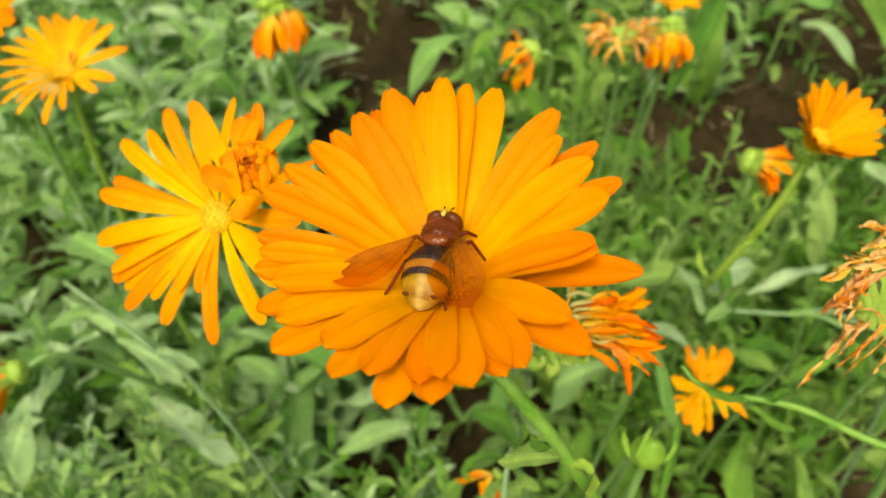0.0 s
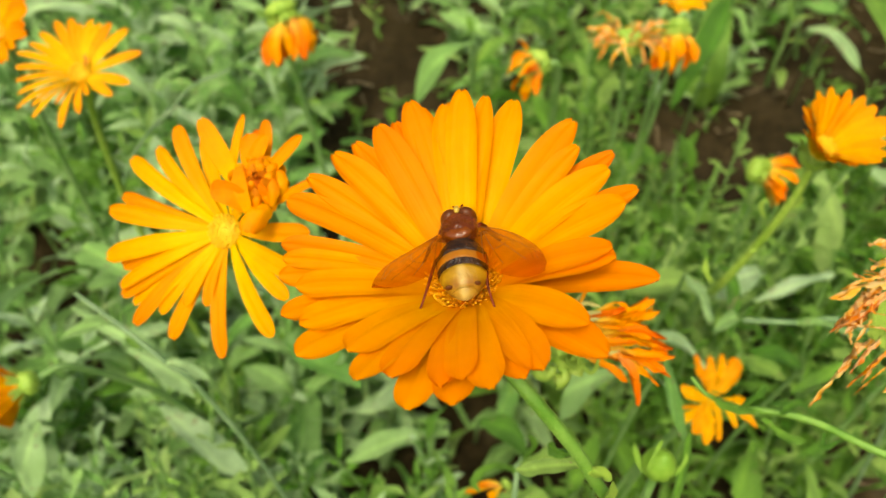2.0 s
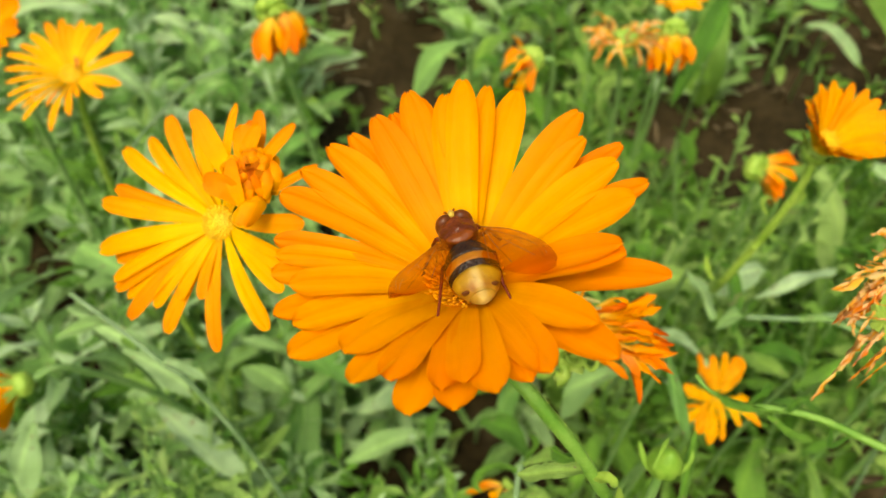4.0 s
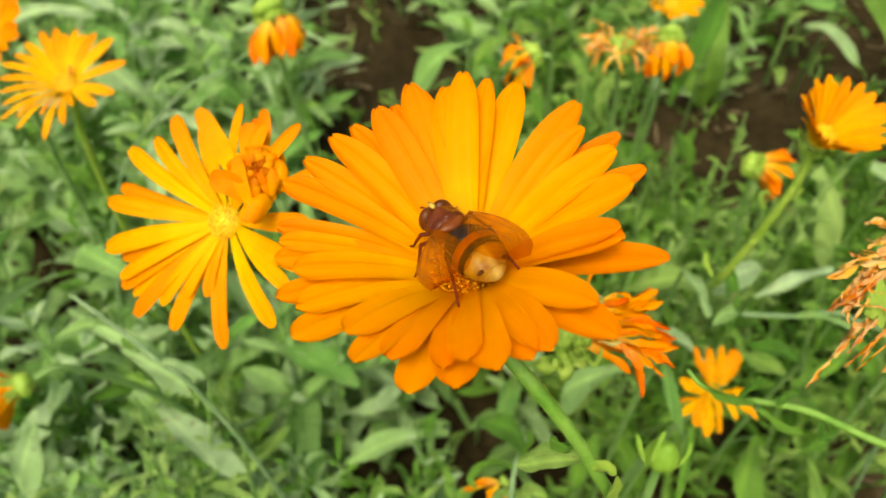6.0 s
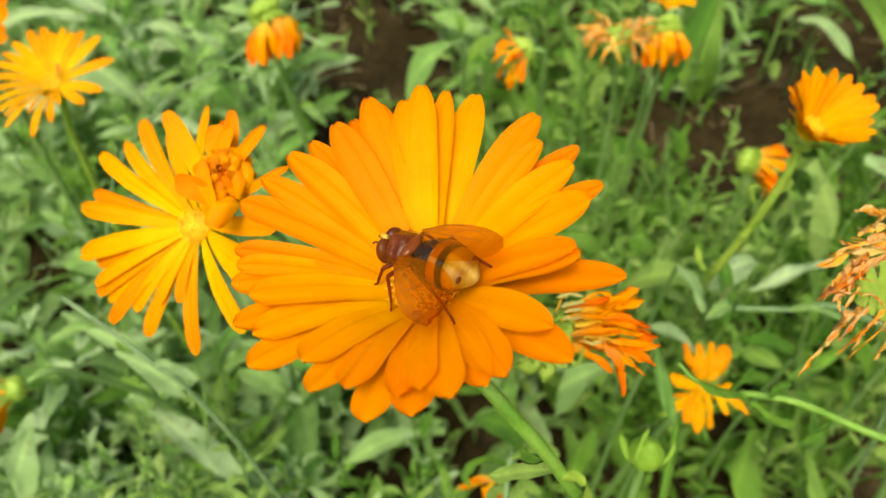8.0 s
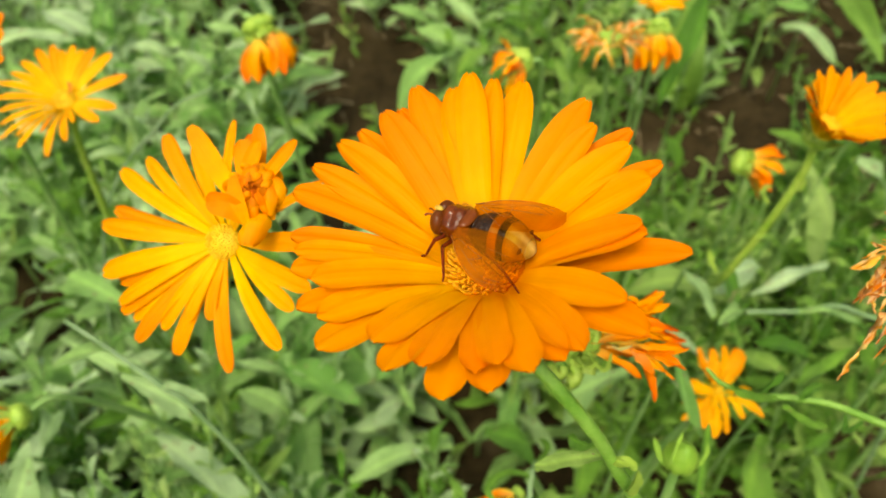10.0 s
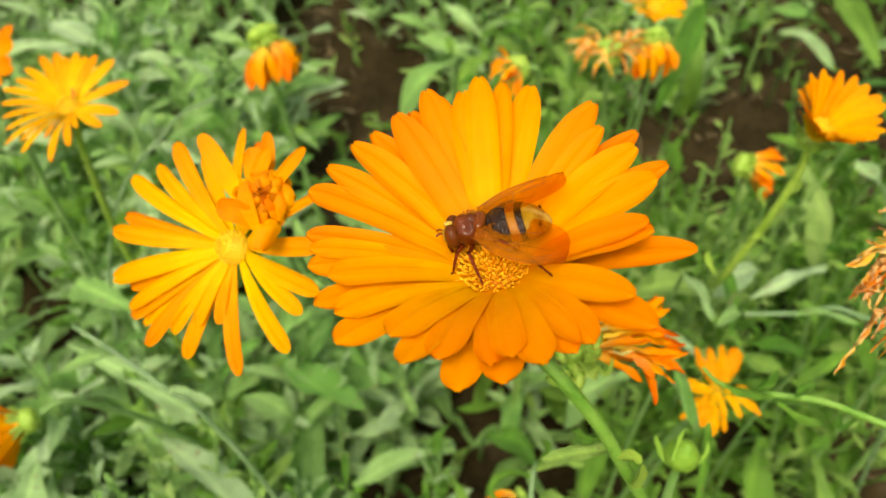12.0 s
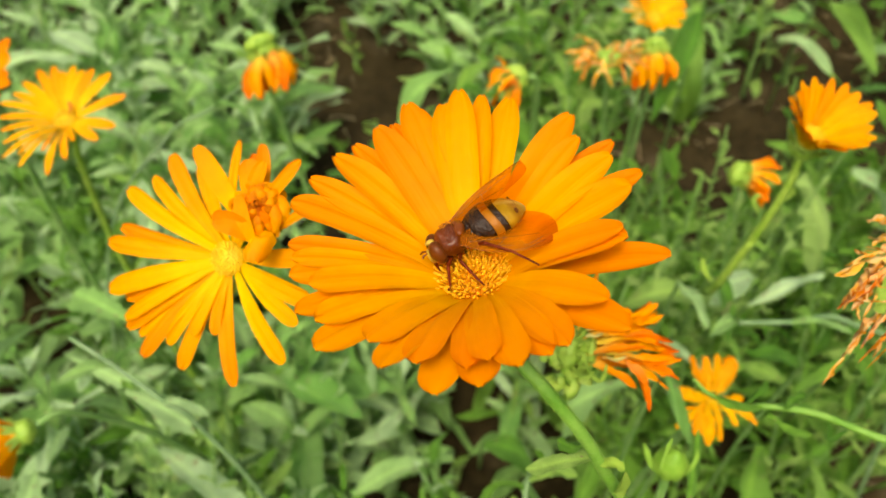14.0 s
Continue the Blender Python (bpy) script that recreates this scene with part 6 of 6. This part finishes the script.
    # left wing: opened, raised; right wing: opened, raised
    wings = [(0, 58, 2, 36, 12), (0.5, 55, 2, 38, 12), (1, 55, 3, 36, 10), (1.5, 52, 4, 39, 8), (2, 50, 12, 47, 6), (2.5, 50, 18, 48, 6), (3, 49, 18, 47, 6), (5.5, 45, 18, 16, 10), (6, 42, 18, 10, 10),
             (6.5, 43, 9, 11, 8), (7, 42, 8, 11, 8), (7.5, 44, 7, 10, 8), (10, 42, 3, 10, 8), (10.5, 41, 1, 11, 8), (11, 40, -2, 10, 8), (11.5, 38, -4, 9, 9), (12, 35, -10, 10, 9),
             (12.5, 31, -14, 10, 8), (13, 30, -20, 9, 8), (13.5, 29, -21, 9, 8), (14, 28, -21, 9, 8)]
    head_pivot, left_pivot = (0.0016, 0.0822, 0.4937), (-0.063, 0.1232, 0.4578)
    walk(BIG, [(t, sway(head_pivot, v) @ Matrix.Translation((0.105, 0.075, 0.0))) for t, *v in big])
    walk(FLY, [(t, sway(head_pivot, v) @ HEAD @ pose(*p)) for (t, *v), (_, *p) in zip(big, fly)])
    walk(GOLDEN, [(t, sway(left_pivot, v) @ Matrix.Translation((-0.160, 0.380, 0.0))) for t, *v in left])
    walk(HALF, [(t, sway(left_pivot, v) @ Matrix.Translation((-0.120, 0.410, 0.0))) for t, *v in left])
    # one hind leg comes forward as the fly turns
    root = Matrix.Translation((-0.0018, 0.0022, -0.0016))
    walk(HIND_LEG, [(t, root @ pose(0, 0, 0, 0, 0, a) @ root.inverted()) for t, a in ((0, 0), (3, 0), (7.5, 4), (10.5, 8), (12, -8), (14, -22))])
    # a wing's x runs from root to tip; its front edge looks outward and forward
    walk(WINGS[0], [(t, Matrix.Translation((-0.0031, 0.0026, 0.0011)) @ pose(0, 0, 0, 0, -u, -90 - a) @ pose(0, 0, 0, 188, 0, 0)) for t, a, u, b, v in wings])
    walk(WINGS[1], [(t, Matrix.Translation((0.0031, 0.0026, 0.0015)) @ pose(0, 0, 0, 0, -v, -90 + b) @ pose(0, 0, 0, -13, 0, 0)) for t, a, u, b, v in wings])

    def drift(ob, rows):
        m = ob.matrix_basis.copy()
        walk(ob, [(t, Matrix.Translation(Vector(v) * 0.001) @ m) for t, *v in rows])

    drift(CUP_FLOWER, [(0, 0, 0, 0), (0.5, -0.8, 0.9, 0.9), (1, -0.8, 1.3, 1.2), (1.5, -0.8, 1.3, 1.2), (2, -0.9, 0.7, 0.6), (2.5, -0.6, 1.1, 1.1), (3, -1.4, 0.3, 0.3), (5.5, -0.2, 1, 0.9), (6, 0.5, 1.1, 1), (6.5, -0.4, 1.1, 1), (7, -2.7, -0.4, -0.3), (7.5, -1.3, 0.5, 0.5), (10, 1.2, 1.5, 1.5), (10.5, 1.1, 1.6, 1.5), (11, 1, 1.8, 1.7), (11.5, 1.2, 2, 1.9), (12, 1.3, 2, 2), (12.5, 1.5, 2.6, 2.5), (13, 1.3, 2.5, 2.5), (13.5, 2.4, 2.3, 2.4), (14, 1.7, 2.7, 2.7)])
    drift(WILTING, [(0, 0, 0, 0), (0.5, 0.1, -0.2, -0.2), (1, 0.2, 0.6, 0.5), (1.5, -0.1, 0.6, 0.5), (2, -0.3, 0.4, 0.4), (2.5, -0.2, 1.3, 1.2), (3, -1.1, 1.1, 1), (5.5, 1.3, 0.2, 0.2), (6, 2.3, 0.5, 0.4), (6.5, -0.2, -0.5, -0.5), (7, -1.1, -1.6, -1.5), (7.5, -0.1, -0.7, -0.6), (10, -1, -0.1, -0.1), (10.5, -0.7, -0.1, -0.1), (11, -0.6, 0.2, 0.2), (11.5, -1.1, -1.1, -1.1), (12, -0.1, -1.1, -1.1), (12.5, 0.4, -0.7, -0.7), (13, 0.8, -0.3, -0.3), (13.5, 1.2, -0.4, -0.3), (14, 1.3, -0, -0)])
    drift(BUD, [(0, 0, 0, 0), (0.5, 0.3, -0, -0), (1, -0.6, 0.4, 0.3), (1.5, -0.6, 0.6, 0.5), (2, 0.3, 0, 0), (2.5, -0.1, 0.6, 0.5), (3, -0.4, -0.3, -0.2), (5.5, 2.8, 0.9, 0.8), (6, 2.4, 0.3, 0.2), (6.5, 0.9, -1.1, -1.1), (7, -2, -2.3, -2.1), (7.5, -0.3, -1.1, -1), (10, 0.4, 0.1, 0.1), (10.5, 1.1, 0.1, 0.1), (11, 0.8, 0.4, 0.4), (11.5, 1.3, 0.1, 0.2), (12, 1.4, 0.1, 0.1), (12.5, 0.8, 0.2, 0.2), (13, 1.1, 0.5, 0.6), (13.5, 1.7, 0.5, 0.5), (14, 1.1, 0.8, 0.8)])
    drift(WITHERED, [(0, 0, 0, 0), (0.5, 0.9, -0.3, -0.3), (1, 0.5, -0.4, -0.4), (1.5, -0.1, -0.6, -0.5), (2, 0, -0.9, -0.8), (2.5, -1.2, -0.4, -0.3), (3, -1.4, -0.8, -0.7), (5.5, -0.2, 0.7, 0.6), (6, 0.6, 0.4, 0.3), (6.5, -1, 0.3, 0.2), (7, 0.4, 0.6, 0.5), (7.5, 1.1, 0.9, 0.8), (10, 0.6, 0.2, 0.2), (10.5, 0.1, 0.2, 0.2), (11, 0.9, 0.6, 0.6), (11.5, 2, 0.7, 0.7), (12, 1.9, 0.5, 0.5), (12.5, 1.6, 0.6, 0.7), (13, 2.7, 0.8, 0.8), (13.5, 4.2, 0.9, 1), (14, 2.6, 1, 1)])
    drift(CORNER_FLOWER, [(0, 0, 0, 0), (0.5, 0, 0.3, 0.3), (1, -2.2, -1.3, -1.2), (1.5, 3.4, 3.8, 3.4), (3, -2.8, 0.3, 0.3), (5.5, 7.0, 3.5, 3.3), (6, -1.5, -0.4, -0.3), (6.5, -4.1, 0.1, 0.2), (7, -1.4, 3.3, 3.1), (7.5, -2.6, 0.9, 0.9), (10, 3.2, 1.2, 1.1), (10.5, 3, 3, 3), (11, 1, 2.3, 2.2), (12.5, 1.5, 2.4, 2.4), (14, 1.6, 2.1, 2.1)])
    drift(DROOPING, [(0, 0, 0, 0), (1.5, 0.8, 0.9, 0.8), (3, -1.8, 2.3, 2.1), (6.5, -3.2, 1.9, 1.8), (7.5, 0.5, 1.4, 1.3), (11, -2.3, 1.2, 1.1), (12.5, -0.9, 2, 1.9), (14, -0.7, 2.2, 2.2)])
    drift(SHRIVELLED, [(0, 0, 0, 0), (0.5, 1.2, 0.7, 0.7), (1, 0.7, 1.2, 1.1), (1.5, 0.6, 0.9, 0.8), (2, 0.7, -0.1, -0.1), (2.5, 0.4, 0.9, 0.8), (3, -1.5, -0.4, -0.4), (5.5, -2, 0.8, 0.7), (6, -0.8, 1.5, 1.4), (6.5, -1.9, 0.6, 0.5), (7, 2.1, 2.7, 2.4), (7.5, -0.2, 2.2, 2), (10, -0.4, 2.1, 2), (10.5, -0.3, 2.1, 2), (11, -1.1, 2.3, 2.2), (11.5, -1, 2.4, 2.3), (12, -1.8, 2.2, 2.1), (12.5, -1, 2.5, 2.5), (13, -0.7, 2.6, 2.6), (13.5, -0.1, 2.3, 2.2), (14, -0.2, 2.1, 2.1)])
    drift(FOLDED_FLOWER, [(0, 0, 0, 0), (0.5, -0, 0.5, 0.4), (1, -0.2, 0.6, 0.6), (1.5, 0.6, 0.5, 0.5), (2, 0.2, -0, -0), (2.5, 0.2, 0.6, 0.5), (3, -0, -0.4, -0.4), (5.5, 0.8, 0.2, 0.2), (6, 0.7, 0.8, 0.7), (6.5, -0.2, 0.6, 0.6), (7, -1.8, -0.3, -0.2), (7.5, -1.2, 0.3, 0.3), (10, -1.3, 0.5, 0.4), (10.5, -1.6, 0.8, 0.7), (11, -1.8, 1.2, 1.1), (11.5, -1.6, 1, 0.9), (12, -1.8, 1.2, 1.1), (12.5, -1.7, 1.5, 1.4), (13, -1.9, 1.2, 1.2), (13.5, -1.6, 1.1, 1.1), (14, -1.4, 1.3, 1.3)])
    drift(SIDEWAYS, [(0, 0, 0, 0), (0.5, 0.3, -0.1, -0.1), (1, 0.6, 0.7, 0.6), (1.5, -0.1, 0.3, 0.2), (2, -0.3, -0.4, -0.3), (2.5, -0.5, 0.8, 0.8), (3, -1.4, -0.6, -0.5), (5.5, -2.6, -1.1, -1), (6, -1.8, -0.6, -0.5), (6.5, -2.1, -1.4, -1.3), (7, 0.3, 0.8, 0.7), (7.5, 0.2, -1.4, -1.3), (10, -3.5, -0, -0.1), (10.5, -2.1, 0, -0), (11, -2.6, 0.3, 0.2), (11.5, -1.6, 0.9, 0.8), (12, -1.5, 0.6, 0.6), (12.5, -0.9, 0.6, 0.6), (13, -0.7, 0.7, 0.7), (13.5, -0.1, 0.3, 0.3), (14, -1.1, 0.3, 0.3)])
    drift(HANGING, [(0, 0, 0, 0), (1.5, 0.5, 3, 2.7), (3, -2.3, 2, 1.8), (6.5, -1.5, -2.2, -2.1), (7.5, 1.8, -0.9, -0.8), (11, -1.8, 2.4, 2.3), (12.5, -0.1, 1, 0.9), (14, 1.4, 0.7, 0.7)])
    drift(TANGLED, [(0, 0, 0, 0), (1.5, 0.5, 3, 2.7), (3, -2.3, 2, 1.8), (6.5, -1.5, -2.2, -2.1), (7.5, 1.8, -0.9, -0.8), (11, -1.8, 2.4, 2.3), (12.5, -0.1, 1, 0.9), (14, 1.4, 0.7, 0.7)])
    drift(BACK_FLOWER, [(0, 0, 0, 0), (1.5, 0.5, 3, 2.7), (3, -2.3, 2, 1.8), (6.5, -1.5, -2.2, -2.1), (7.5, 1.8, -0.9, -0.8), (11, -1.8, 2.4, 2.3), (12.5, -0.1, 1, 0.9), (14, 1.4, 0.7, 0.7)])


motions()
